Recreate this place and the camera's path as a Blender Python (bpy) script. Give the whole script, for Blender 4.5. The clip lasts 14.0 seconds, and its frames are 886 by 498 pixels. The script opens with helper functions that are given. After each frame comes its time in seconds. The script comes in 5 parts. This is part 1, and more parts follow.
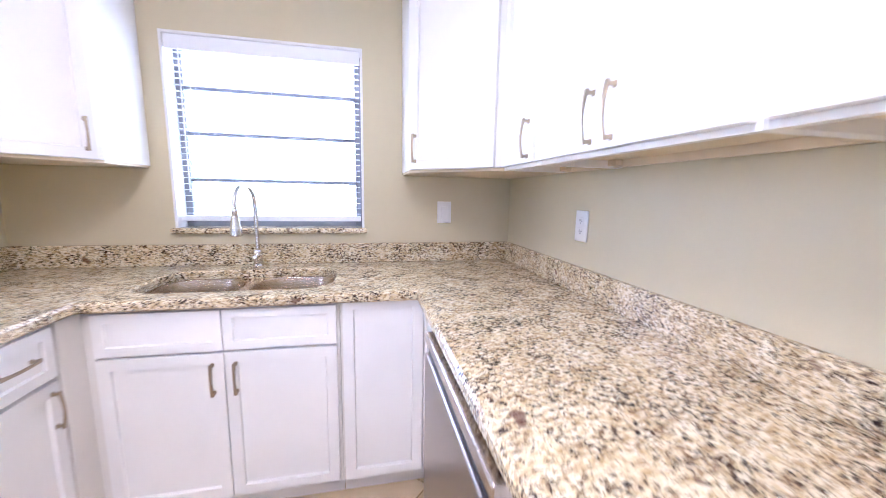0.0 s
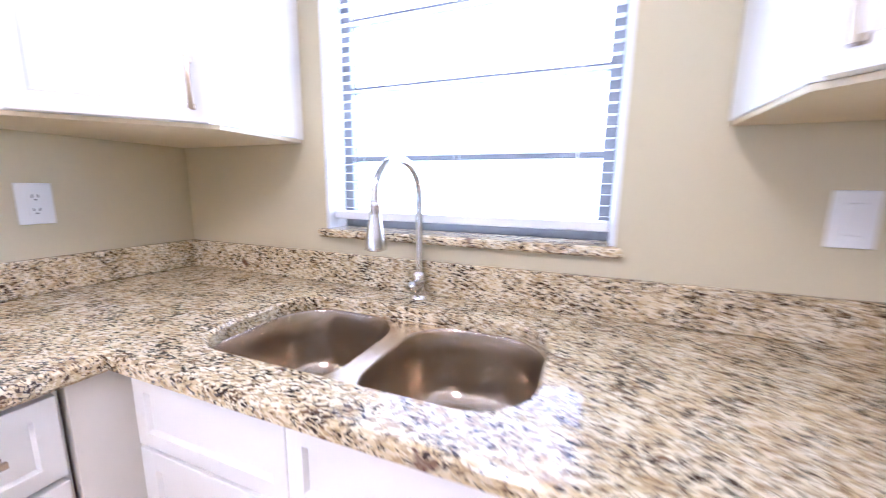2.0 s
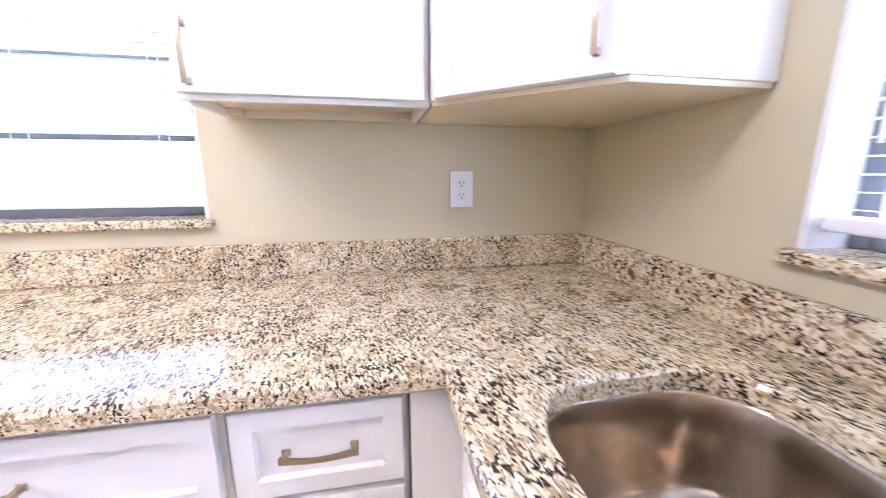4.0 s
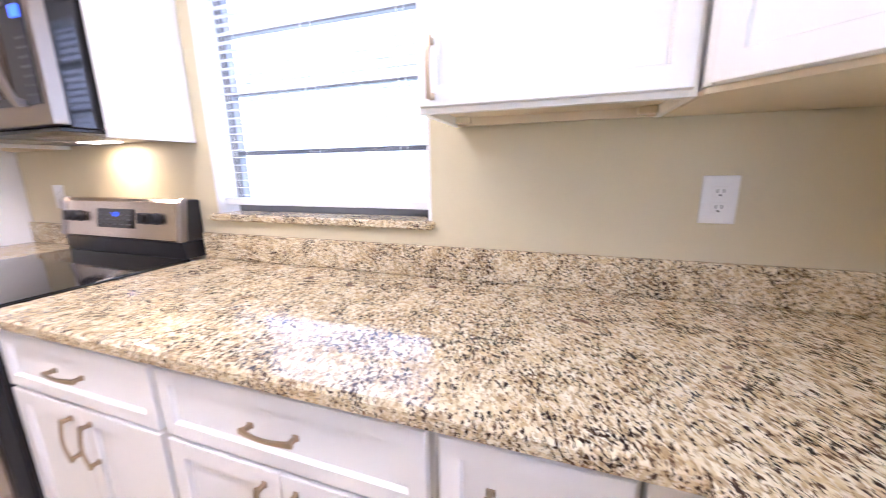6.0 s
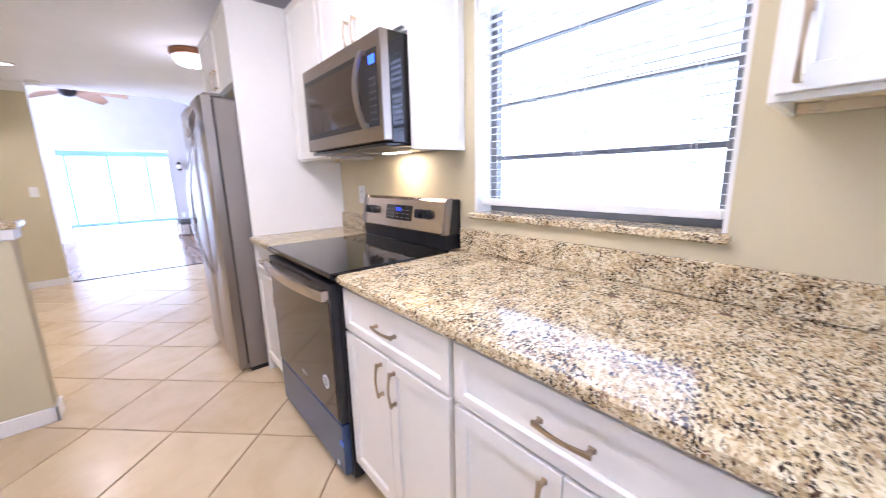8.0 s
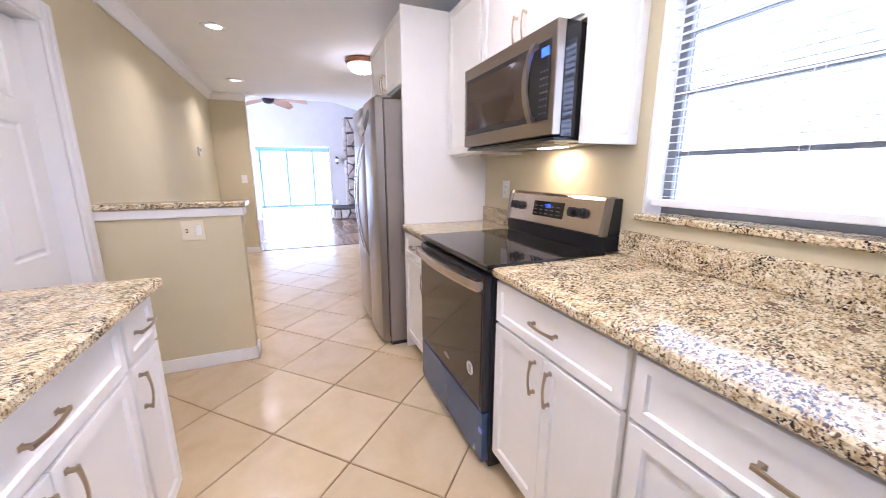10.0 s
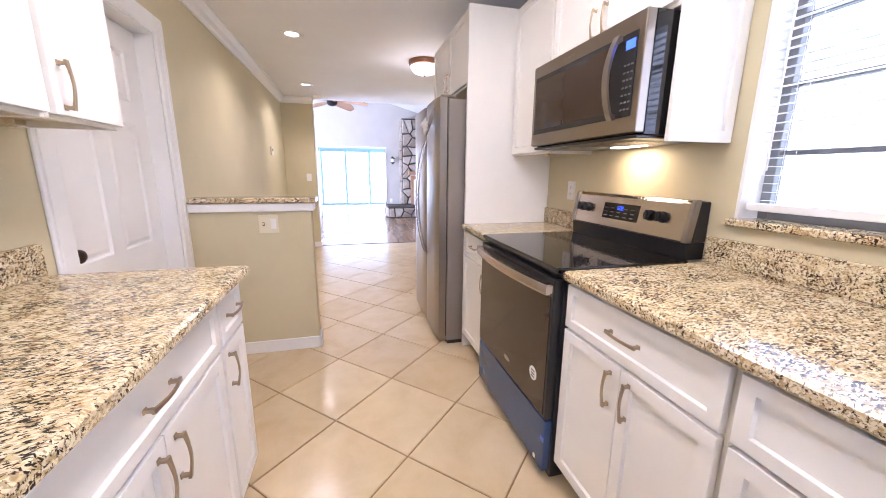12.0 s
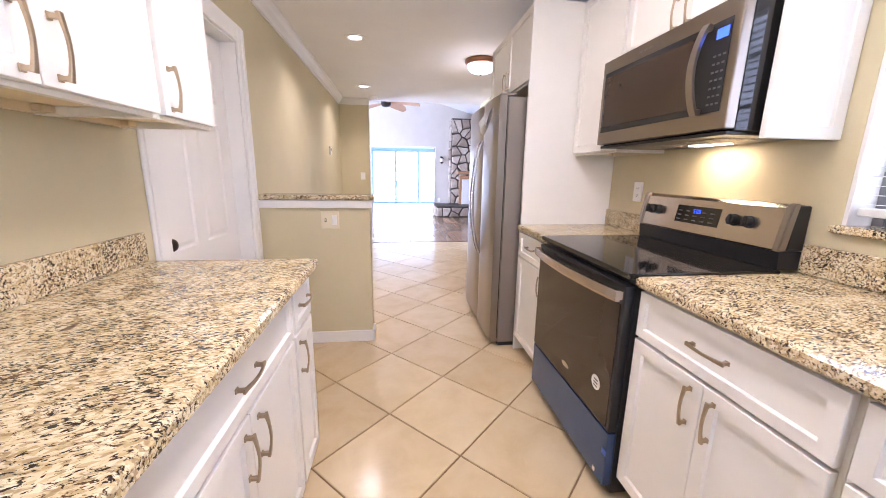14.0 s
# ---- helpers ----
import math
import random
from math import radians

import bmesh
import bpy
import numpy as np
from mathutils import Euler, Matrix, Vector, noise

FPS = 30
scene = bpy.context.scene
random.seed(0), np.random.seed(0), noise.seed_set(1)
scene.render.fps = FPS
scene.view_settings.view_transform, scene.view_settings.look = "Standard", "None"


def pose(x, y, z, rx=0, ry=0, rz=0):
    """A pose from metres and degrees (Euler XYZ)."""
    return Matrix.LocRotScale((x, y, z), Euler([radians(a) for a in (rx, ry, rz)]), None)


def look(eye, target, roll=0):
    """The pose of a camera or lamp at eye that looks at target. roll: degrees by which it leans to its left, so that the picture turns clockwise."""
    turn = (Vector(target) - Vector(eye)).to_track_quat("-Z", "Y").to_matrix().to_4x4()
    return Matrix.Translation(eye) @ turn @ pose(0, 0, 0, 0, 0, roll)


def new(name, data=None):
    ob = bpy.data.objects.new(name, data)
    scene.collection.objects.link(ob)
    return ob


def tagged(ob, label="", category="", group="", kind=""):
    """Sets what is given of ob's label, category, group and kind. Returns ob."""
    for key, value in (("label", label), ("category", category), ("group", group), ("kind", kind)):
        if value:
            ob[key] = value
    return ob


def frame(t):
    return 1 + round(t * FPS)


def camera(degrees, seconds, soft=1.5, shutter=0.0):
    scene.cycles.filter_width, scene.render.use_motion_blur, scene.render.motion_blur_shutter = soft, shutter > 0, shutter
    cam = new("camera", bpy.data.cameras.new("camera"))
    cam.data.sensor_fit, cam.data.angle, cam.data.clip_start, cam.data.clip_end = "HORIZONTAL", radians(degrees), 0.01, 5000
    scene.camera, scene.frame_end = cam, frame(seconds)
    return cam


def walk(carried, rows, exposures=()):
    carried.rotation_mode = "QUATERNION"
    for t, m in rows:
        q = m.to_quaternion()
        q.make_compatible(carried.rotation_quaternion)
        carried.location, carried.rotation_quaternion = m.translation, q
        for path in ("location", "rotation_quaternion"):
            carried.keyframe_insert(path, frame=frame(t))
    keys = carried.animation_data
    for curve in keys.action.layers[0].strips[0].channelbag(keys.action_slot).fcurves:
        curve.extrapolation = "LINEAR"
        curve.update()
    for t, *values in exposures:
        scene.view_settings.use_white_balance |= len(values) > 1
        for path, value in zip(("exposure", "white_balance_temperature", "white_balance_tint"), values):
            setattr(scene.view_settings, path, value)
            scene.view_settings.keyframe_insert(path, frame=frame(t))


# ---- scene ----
cam = camera(102.0, 14.0, soft=0.55, shutter=0.55)
PATH = [
    (0, (1.568, -0.254, 1.283), (1.984, 1.679, 0.979), 1.1),
    (0.5, (1.637, 0.012, 1.259), (1.954, 1.963, 0.953), 1.0),
    (1, (1.645, 0.266, 1.243), (1.625, 2.239, 0.917), 0.9),
    (1.5, (1.574, 0.517, 1.23), (1.226, 2.458, 0.899), 0.8),
    (2, (1.476, 0.712, 1.233), (0.763, 2.551, 0.901), 0.8),
    (2.5, (1.365, 0.853, 1.228), (0.287, 2.505, 0.899), 0.6),
    (3, (1.276, 0.946, 1.225), (-0.23, 2.22, 0.895), 1.1),
    (3.2, (1.258, 0.978, 1.224), (-0.425, 2.002, 0.876), 0.7),
    (5.3, (1.044, 0.945, 1.225), (-0.903, 0.78, 0.797), 0.0),
    (5.5, (1.046, 0.935, 1.222), (-0.885, 0.615, 0.808), -0.3),
    (6, (1.067, 0.903, 1.254), (-0.778, 0.261, 0.824), -0.7),
    (6.5, (1.094, 0.86, 1.276), (-0.648, -0.033, 0.868), -0.5),
    (7, (1.118, 0.806, 1.287), (-0.482, -0.32, 0.87), -1.0),
    (7.5, (1.144, 0.749, 1.27), (-0.312, -0.562, 0.869), -1.1),
    (8, (1.173, 0.711, 1.261), (-0.106, -0.773, 0.859), -1.2),
    (8.5, (1.204, 0.683, 1.259), (0.087, -0.926, 0.853), -0.9),
    (8.7, (1.215, 0.673, 1.256), (0.163, -0.978, 0.846), -0.8),
    (10.8, (1.345, 0.61, 1.261), (0.735, -1.249, 0.847), 0.2),
    (11, (1.35, 0.606, 1.258), (0.768, -1.262, 0.844), 0.2),
    (11.5, (1.363, 0.601, 1.255), (0.832, -1.282, 0.84), 0.3),
    (12, (1.376, 0.595, 1.251), (0.889, -1.3, 0.837), 0.5),
    (12.5, (1.396, 0.588, 1.248), (0.955, -1.318, 0.834), 0.6),
    (13, (1.426, 0.576, 1.246), (1.056, -1.345, 0.831), 0.8),
    (13.5, (1.436, 0.575, 1.247), (1.136, -1.358, 0.83), 0.8),
    (14, (1.445, 0.573, 1.245), (1.196, -1.367, 0.828), 0.9),
]
walk(cam, [(t, look(eye, target, roll)) for t, eye, target, roll in PATH], [(0.0, 0.57, 4740.0, 32.0), (3.0, 0.77, 4740.0, 33.0), (5.5, 0.54, 5000.0, 33.0), (6.8, 0.42, 5040.0, 32.0), (8.5, 0.24, 4960.0, 29.0), (11.0, 0.16, 5200.0, 29.0), (14.0, 0.13, 5400.0, 29.0)])

# ---- world and exposure ----
world = bpy.data.worlds.new("sky")
world.use_nodes = True
scene.world = world
wn = world.node_tree
sky = wn.nodes.new("ShaderNodeTexSky")
sky.sky_type, sky.sun_disc = "NISHITA", False
sky.sun_elevation, sky.sun_rotation = radians(55), radians(160)
wn.nodes["Background"].inputs[1].default_value = 0.12
wn.links.new(sky.outputs[0], wn.nodes["Background"].inputs[0])
sun_data = bpy.data.lights.new("sun", "SUN")
sun_data.energy, sun_data.angle, sun_data.color = 3.0, radians(0.5), (1.0, 0.95, 0.88)
sun = new("sun", sun_data)
sun.matrix_world = pose(0, 0, 8, 35, 0, 200)
LIVING_DAY = 5.8
# fill through an added, unseen east opening that brightens the living room
EAST_FILL = 29.0
DAY = 6.2           # glow of the daylight outside the west window
NORTH_DAY = 11.5    # and outside the sink window
CAN_POWER = 9.0

# plan: west wall x 0, east wall XE, north wall YN
XE, YN, CEIL = 2.375, 1.70, 2.40
CT, CD = 0.912, 0.645          # counter top height and depth
UB, UT = 1.375, 2.27           # upper cabinets: bottom and top
SOUTH = -10.3                  # far wall of the living room


# ---- materials ----
def nodes_of(name):
    m = bpy.data.materials.new(name)
    m.use_nodes = True
    t = m.node_tree
    return m, t, t.nodes["Principled BSDF"]


def ramp(t, source, stops):
    r = t.nodes.new("ShaderNodeValToRGB")
    while len(r.color_ramp.elements) < len(stops):
        r.color_ramp.elements.new(0.5)
    for e, (p, c) in zip(r.color_ramp.elements, stops):
        e.position, e.color = p, (*c, 1)
    t.links.new(source, r.inputs[0])
    return r.outputs[0]


def coords(t, scale=(1, 1, 1), rot=(0, 0, 0), world_space=True):
    if world_space:
        src = t.nodes.new("ShaderNodeNewGeometry").outputs["Position"]
    else:
        src = t.nodes.new("ShaderNodeTexCoord").outputs["Object"]
    mp = t.nodes.new("ShaderNodeMapping")
    mp.inputs["Scale"].default_value = scale
    mp.inputs["Rotation"].default_value = rot
    t.links.new(src, mp.inputs[0])
    return mp.outputs[0]


def noise_tex(t, co, scale, detail=4, rough=0.6, dist=0.0):
    n = t.nodes.new("ShaderNodeTexNoise")
    n.inputs["Scale"].default_value, n.inputs["Detail"].default_value = scale, detail
    n.inputs["Roughness"].default_value, n.inputs["Distortion"].default_value = rough, dist
    t.links.new(co, n.inputs["Vector"])
    return n.outputs["Fac"]


def mixc(t, fac, a, b, mode="MIX"):
    m = t.nodes.new("ShaderNodeMix")
    m.data_type, m.blend_type = "RGBA", mode
    for s, v in ((0, fac), (6, a), (7, b)):
        if isinstance(v, (int, float)):
            m.inputs[s].default_value = v
        elif isinstance(v, tuple):
            m.inputs[s].default_value = (*v, 1)
        else:
            t.links.new(v, m.inputs[s])
    return m.outputs[2]


def bump(t, b, height, strength, dist=0.002):
    n = t.nodes.new("ShaderNodeBump")
    n.inputs["Strength"].default_value, n.inputs["Distance"].default_value = strength, dist
    t.links.new(height, n.inputs["Height"])
    t.links.new(n.outputs[0], b.inputs["Normal"])


def paint(name, col, rough=0.5, vary=0.06, grain=220, bumpy=0.12, metal=0.0, patch=3.0):
    """Painted or plain surface: large soft blotches, fine relief."""
    m, t, b = nodes_of(name)
    co = coords(t)
    n = noise_tex(t, co, patch, 5, 0.6)
    lo, hi = tuple(c * (1 - vary) for c in col), tuple(min(1, c * (1 + vary)) for c in col)
    t.links.new(ramp(t, n, [(0.3, lo), (0.7, hi)]), b.inputs["Base Color"])
    b.inputs["Roughness"].default_value, b.inputs["Metallic"].default_value = rough, metal
    if bumpy:
        bump(t, b, noise_tex(t, co, grain, 3), bumpy)
    return m


def brushed(name, col, rough=0.3, stretch=(2, 2, 110), metal=1.0):
    m, t, b = nodes_of(name)
    co = coords(t, stretch)
    n = noise_tex(t, co, 4.0, 4, 0.7)
    t.links.new(ramp(t, n, [(0.2, tuple(c * 0.975 for c in col)), (0.8, tuple(min(1, c * 1.02) for c in col))]), b.inputs["Base Color"])
    t.links.new(ramp(t, n, [(0.2, (rough * 0.95,) * 3), (0.8, (rough * 1.06,) * 3)]), b.inputs["Roughness"])
    b.inputs["Metallic"].default_value = metal
    bump(t, b, n, 0.006, 0.0002)
    return m


def glow(name, col, strength):
    m, t, b = nodes_of(name)
    b.inputs["Base Color"].default_value = (*col, 1)
    b.inputs["Emission Color"].default_value = (*col, 1)
    b.inputs["Emission Strength"].default_value = strength
    return m


def make_granite():
    """Polished cream stone: pale crystals, tan clouds, black-brown flecks in drifts, a few burgundy spots."""
    m, t, b = nodes_of("granite")
    co = coords(t)
    flow_map = t.nodes.new("ShaderNodeMapping")
    flow_map.vector_type = "TEXTURE"
    flow_map.inputs["Rotation"].default_value = (0.12, 0.10, 0.25)
    flow_map.inputs["Scale"].default_value = (1.6, 0.78, 0.85)
    t.links.new(t.nodes.new("ShaderNodeNewGeometry").outputs["Position"], flow_map.inputs[0])
    flow = flow_map.outputs[0]
    base = ramp(t, noise_tex(t, co, 20, 5, 0.65, 0.5), [(0.30, (0.44, 0.31, 0.15)), (0.44, (0.64, 0.51, 0.31)), (0.56, (0.77, 0.68, 0.50)), (0.74, (0.86, 0.80, 0.68))])
    v = t.nodes.new("ShaderNodeTexVoronoi")
    v.inputs["Scale"].default_value, v.inputs["Randomness"].default_value = 150, 1
    t.links.new(flow, v.inputs["Vector"])
    cell = t.nodes.new("ShaderNodeSeparateColor")
    t.links.new(v.outputs["Color"], cell.inputs[0])
    grains = ramp(t, cell.outputs[0], [(0.0, (0.30, 0.19, 0.09)), (0.18, (0.62, 0.48, 0.29)), (0.5, (0.80, 0.71, 0.54)), (1.0, (0.90, 0.87, 0.80))])
    c = mixc(t, 0.5, base, grains)
    tan = ramp(t, noise_tex(t, flow, 84, 3, 0.6, 0.5), [(0.53, (0, 0, 0)), (0.60, (0.80, 0.80, 0.80))])
    c = mixc(t, tan, c, (0.36, 0.25, 0.14))
    drift = ramp(t, noise_tex(t, co, 11, 3, 0.6, 0.6), [(0.34, (0.0, 0.0, 0.0)), (0.62, (0.11, 0.11, 0.11))])
    fleck = noise_tex(t, flow, 140, 3, 0.60, 0.6)
    add = t.nodes.new("ShaderNodeMath")
    add.operation = "ADD"
    t.links.new(fleck, add.inputs[0])
    t.links.new(drift, add.inputs[1])
    mask = ramp(t, add.outputs[0], [(0.610, (0, 0, 0)), (0.634, (1, 1, 1))])
    dark = ramp(t, noise_tex(t, co, 36, 2), [(0.36, (0.022, 0.015, 0.016)), (0.52, (0.055, 0.034, 0.028)), (0.68, (0.20, 0.12, 0.065))])
    c = mixc(t, mask, c, dark)
    burg = ramp(t, noise_tex(t, coords(t, (1, 1, 1), (0, 0, 1.1)), 13, 2, 0.5), [(0.70, (0, 0, 0)), (0.74, (0.8, 0.8, 0.8))])
    c = mixc(t, burg, c, (0.11, 0.045, 0.04))
    c = mixc(t, 1.0, c, (0.95, 0.925, 0.785), "MULTIPLY")
    t.links.new(c, b.inputs["Base Color"])
    b.inputs["Roughness"].default_value = 0.085
    b.inputs["Specular IOR Level"].default_value = 0.38
    bump(t, b, noise_tex(t, co, 9, 3, 0.5), 0.03, 0.001)
    return m


def make_tile():
    m, t, b = nodes_of("ceramic_tile")
    co = coords(t)
    info = t.nodes.new("ShaderNodeObjectInfo")
    n = noise_tex(t, co, 5, 6, 0.58, 0.4)
    c = ramp(t, n, [(0.22, (0.60, 0.46, 0.265)), (0.5, (0.68, 0.54, 0.33)), (0.8, (0.73, 0.60, 0.39))])
    shade = ramp(t, info.outputs["Random"], [(0.0, (0.90, 0.88, 0.86)), (1.0, (1.0, 1.0, 1.0))])
    c = mixc(t, 1.0, c, shade, "MULTIPLY")
    t.links.new(c, b.inputs["Base Color"])
    t.links.new(ramp(t, noise_tex(t, co, 20, 4), [(0.3, (0.17,) * 3), (0.7, (0.25,) * 3)]), b.inputs["Roughness"])
    bump(t, b, noise_tex(t, co, 14, 3), 0.03, 0.002)
    return m


def make_planks():
    m, t, b = nodes_of("wood_floor")
    co = coords(t, (9, 0.9, 1))
    info = t.nodes.new("ShaderNodeObjectInfo")
    n = noise_tex(t, co, 3, 6, 0.65, 0.8)
    c = ramp(t, n, [(0.25, (0.22, 0.13, 0.075)), (0.55, (0.36, 0.23, 0.14)), (0.8, (0.47, 0.33, 0.22))])
    c = mixc(t, 1.0, c, ramp(t, info.outputs["Random"], [(0.0, (0.68, 0.66, 0.64)), (1.0, (1.0, 1.0, 1.0))]), "MULTIPLY")
    t.links.new(c, b.inputs["Base Color"])
    b.inputs["Roughness"].default_value = 0.22
    bump(t, b, n, 0.08, 0.001)
    return m


def make_stone():
    m, t, b = nodes_of("field_stone")
    co = coords(t)
    info = t.nodes.new("ShaderNodeObjectInfo")
    n = noise_tex(t, co, 9, 6, 0.65)
    c = ramp(t, n, [(0.25, (0.40, 0.33, 0.26)), (0.55, (0.58, 0.51, 0.44)), (0.8, (0.68, 0.63, 0.57))])
    c = mixc(t, 1.0, c, ramp(t, info.outputs["Random"], [(0.0, (0.55, 0.50, 0.46)), (1.0, (1, 1, 1))]), "MULTIPLY")
    t.links.new(c, b.inputs["Base Color"])
    b.inputs["Roughness"].default_value = 0.85
    bump(t, b, n, 0.5, 0.01)
    return m


def make_outdoors(name, strength, haze=0.0):
    """Plain glowing distance: bright hazy sky over pale foliage."""
    m, t, b = nodes_of(name)
    co = coords(t)
    z = t.nodes.new("ShaderNodeSeparateXYZ")
    t.links.new(co, z.inputs[0])
    leaf = ramp(t, noise_tex(t, co, 3.5, 6, 0.7), [(0.35, (0.30, 0.46, 0.24)), (0.6, (0.62, 0.78, 0.52)), (0.75, (1.0, 1.0, 0.97))])
    mr = t.nodes.new("ShaderNodeMapRange")
    mr.inputs[1].default_value, mr.inputs[2].default_value = 0.9, 1.6
    t.links.new(z.outputs[2], mr.inputs[0])
    c = mixc(t, mr.outputs[0], leaf, (0.86, 0.92, 1.0))
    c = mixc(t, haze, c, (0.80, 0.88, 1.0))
    b.inputs["Base Color"].default_value = (0, 0, 0, 1)
    b.inputs["Specular IOR Level"].default_value = 0
    t.links.new(c, b.inputs["Emission Color"])
    b.inputs["Emission Strength"].default_value = strength
    return m


M = {}
M["wall"] = paint("wall_paint", (0.61, 0.535, 0.335), 0.6, 0.03, 160, 0.10)
M["wall2"] = paint("living_wall_paint", (0.58, 0.54, 0.49), 0.6, 0.03, 160, 0.10)
M["ceiling"] = paint("ceiling_paint", (0.86, 0.86, 0.87), 0.7, 0.02, 90, 0.25)
M["trim"] = paint("trim_paint", (0.82, 0.80, 0.77), 0.35, 0.02, 60, 0.03)
M["white"] = paint("cabinet_paint", (0.85, 0.825, 0.775), 0.32, 0.025, 120, 0.03)
M["inside"] = paint("cabinet_underside", (0.72, 0.60, 0.40), 0.5, 0.06, 90, 0.05)
# beige, darker than the doors, so it also carries shade in their gaps
M["frame"] = paint("face_frame_tone", (0.78, 0.74, 0.66), 0.4, 0.03, 120, 0.03)
M["granite"] = make_granite()
M["tile"] = make_tile()
M["grout"] = paint("grout", (0.26, 0.165, 0.08), 0.9, 0.15, 200, 0.3)
M["planks"] = make_planks()
M["stone"] = make_stone()
M["mortar"] = paint("mortar", (0.10, 0.085, 0.07), 0.95, 0.2, 60, 0.5)
M["nickel"] = brushed("aged_nickel", (0.44, 0.35, 0.235), 0.30, (60, 60, 60))
M["steel"] = brushed("brushed_steel", (0.38, 0.34, 0.30), 0.30, (2, 2, 120))
M["steel_h"] = brushed("brushed_steel_flat", (0.56, 0.49, 0.42), 0.26, (3, 3, 120))
M["dark_steel"] = brushed("dark_brushed_steel", (0.34, 0.29, 0.24), 0.30, (3, 3, 120))
M["bowl"] = brushed("sink_steel", (0.86, 0.74, 0.59), 0.20, (60, 3, 3), 0.97)
M["chrome"] = brushed("faucet_steel", (0.70, 0.68, 0.66), 0.18, (40, 40, 40))
M["fridge_side"] = paint("fridge_side_paint", (0.30, 0.26, 0.225), 0.42, 0.04, 400, 0.12, 0.6)
M["black_glass"] = paint("black_glass", (0.012, 0.011, 0.011), 0.06, 0.2, 40, 0)
M["black"] = paint("black_enamel", (0.016, 0.016, 0.018), 0.28, 0.2, 200, 0.03)
M["oven_glass"] = paint("oven_glass", (0.045, 0.030, 0.022), 0.08, 0.15, 40, 0)
M["film"] = paint("blue_film", (0.06, 0.10, 0.21), 0.24, 0.12, 30, 0.06, 0.35)
M["tape"] = paint("blue_tape", (0.03, 0.10, 0.50), 0.4, 0.1)
M["plate"] = paint("switch_plastic", (0.84, 0.83, 0.80), 0.35, 0.01, 60, 0)
M["ivory"] = paint("ivory_plastic", (0.74, 0.66, 0.48), 0.4, 0.02, 60, 0)
M["dark"] = paint("dark_gap", (0.03, 0.025, 0.02), 0.7, 0.1, 60, 0)
M["slat"] = paint("blind_slat", (0.84, 0.83, 0.82), 0.45, 0.02, 60, 0.02)
M["alu"] = paint("window_frame_paint", (0.20, 0.20, 0.21), 0.5, 0.1, 100, 0.05, 0.2)
M["bronze"] = paint("dark_bronze", (0.05, 0.035, 0.025), 0.35, 0.2, 80, 0.05, 0.9)
M["copper"] = paint("bronze_ring", (0.30, 0.14, 0.07), 0.35, 0.15, 60, 0.05, 0.7)
M["wood"] = paint("fan_wood", (0.44, 0.24, 0.12), 0.45, 0.2, 30, 0.1)
M["outdoors"] = make_outdoors("outdoors", DAY)
M["north_yard"] = make_outdoors("outdoors_north", NORTH_DAY)
# glow behind the added east opening, used as fill light
M["east_fill"] = make_outdoors("east_fill_glow", EAST_FILL, 0.85)
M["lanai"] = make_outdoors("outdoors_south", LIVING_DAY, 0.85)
M["can"] = glow("lamp_glow", (1.0, 0.90, 0.72), 9.0)
M["dome"] = glow("dome_glow", (1.0, 0.95, 0.86), 3.0)
M["hood_light"] = glow("hood_glow", (1.0, 0.80, 0.48), 14.0)
M["clock"] = glow("blue_display", (0.06, 0.14, 1.0), 1.3)
M["grey"] = paint("grey_print", (0.13, 0.125, 0.12), 0.5, 0.05, 60, 0)
M["paper"] = paint("label_paper", (0.80, 0.78, 0.72), 0.6, 0.02, 60, 0)
M["pale"] = paint("pale_wall", (0.62, 0.78, 0.80), 0.6, 0.03, 100, 0.05)
M["pale_floor"] = paint("pale_floor", (0.70, 0.68, 0.66), 0.3, 0.05, 40, 0.05)
M["clear"] = bpy.data.materials.new("clear_film")
M["clear"].use_nodes = True
cb = M["clear"].node_tree.nodes["Principled BSDF"]
cb.inputs["Base Color"].default_value = (0.9, 0.92, 0.95, 1)
cb.inputs["Roughness"].default_value = 0.12
cb.inputs["Transmission Weight"].default_value = 0.6


# ---- building helpers ----
def box(bm, x0, x1, y0, y1, z0, z1, bev=0.0, seg=1):
    r = bmesh.ops.create_cube(bm, size=1)
    vs = r["verts"]
    for v in vs:
        v.co = Vector(((x0 + x1) / 2 + v.co.x * (x1 - x0), (y0 + y1) / 2 + v.co.y * (y1 - y0), (z0 + z1) / 2 + v.co.z * (z1 - z0)))
    if bev:
        es = list({e for v in vs for e in v.link_edges})
        bmesh.ops.bevel(bm, geom=es, offset=bev, segments=seg, affect="EDGES", profile=0.5)
    return bm


def bx(*a, bev=0.0, seg=1):
    return box(bmesh.new(), *a, bev=bev, seg=seg)


def cyl(bm, p0, p1, r0, r1=None, seg=20):
    p0, p1 = Vector(p0), Vector(p1)
    d = p1 - p0
    m = Matrix.Translation((p0 + p1) / 2) @ d.to_track_quat("Z", "Y").to_matrix().to_4x4()
    bmesh.ops.create_cone(bm, cap_ends=True, segments=seg, radius1=r0, radius2=r0 if r1 is None else r1, depth=d.length, matrix=m)
    return bm


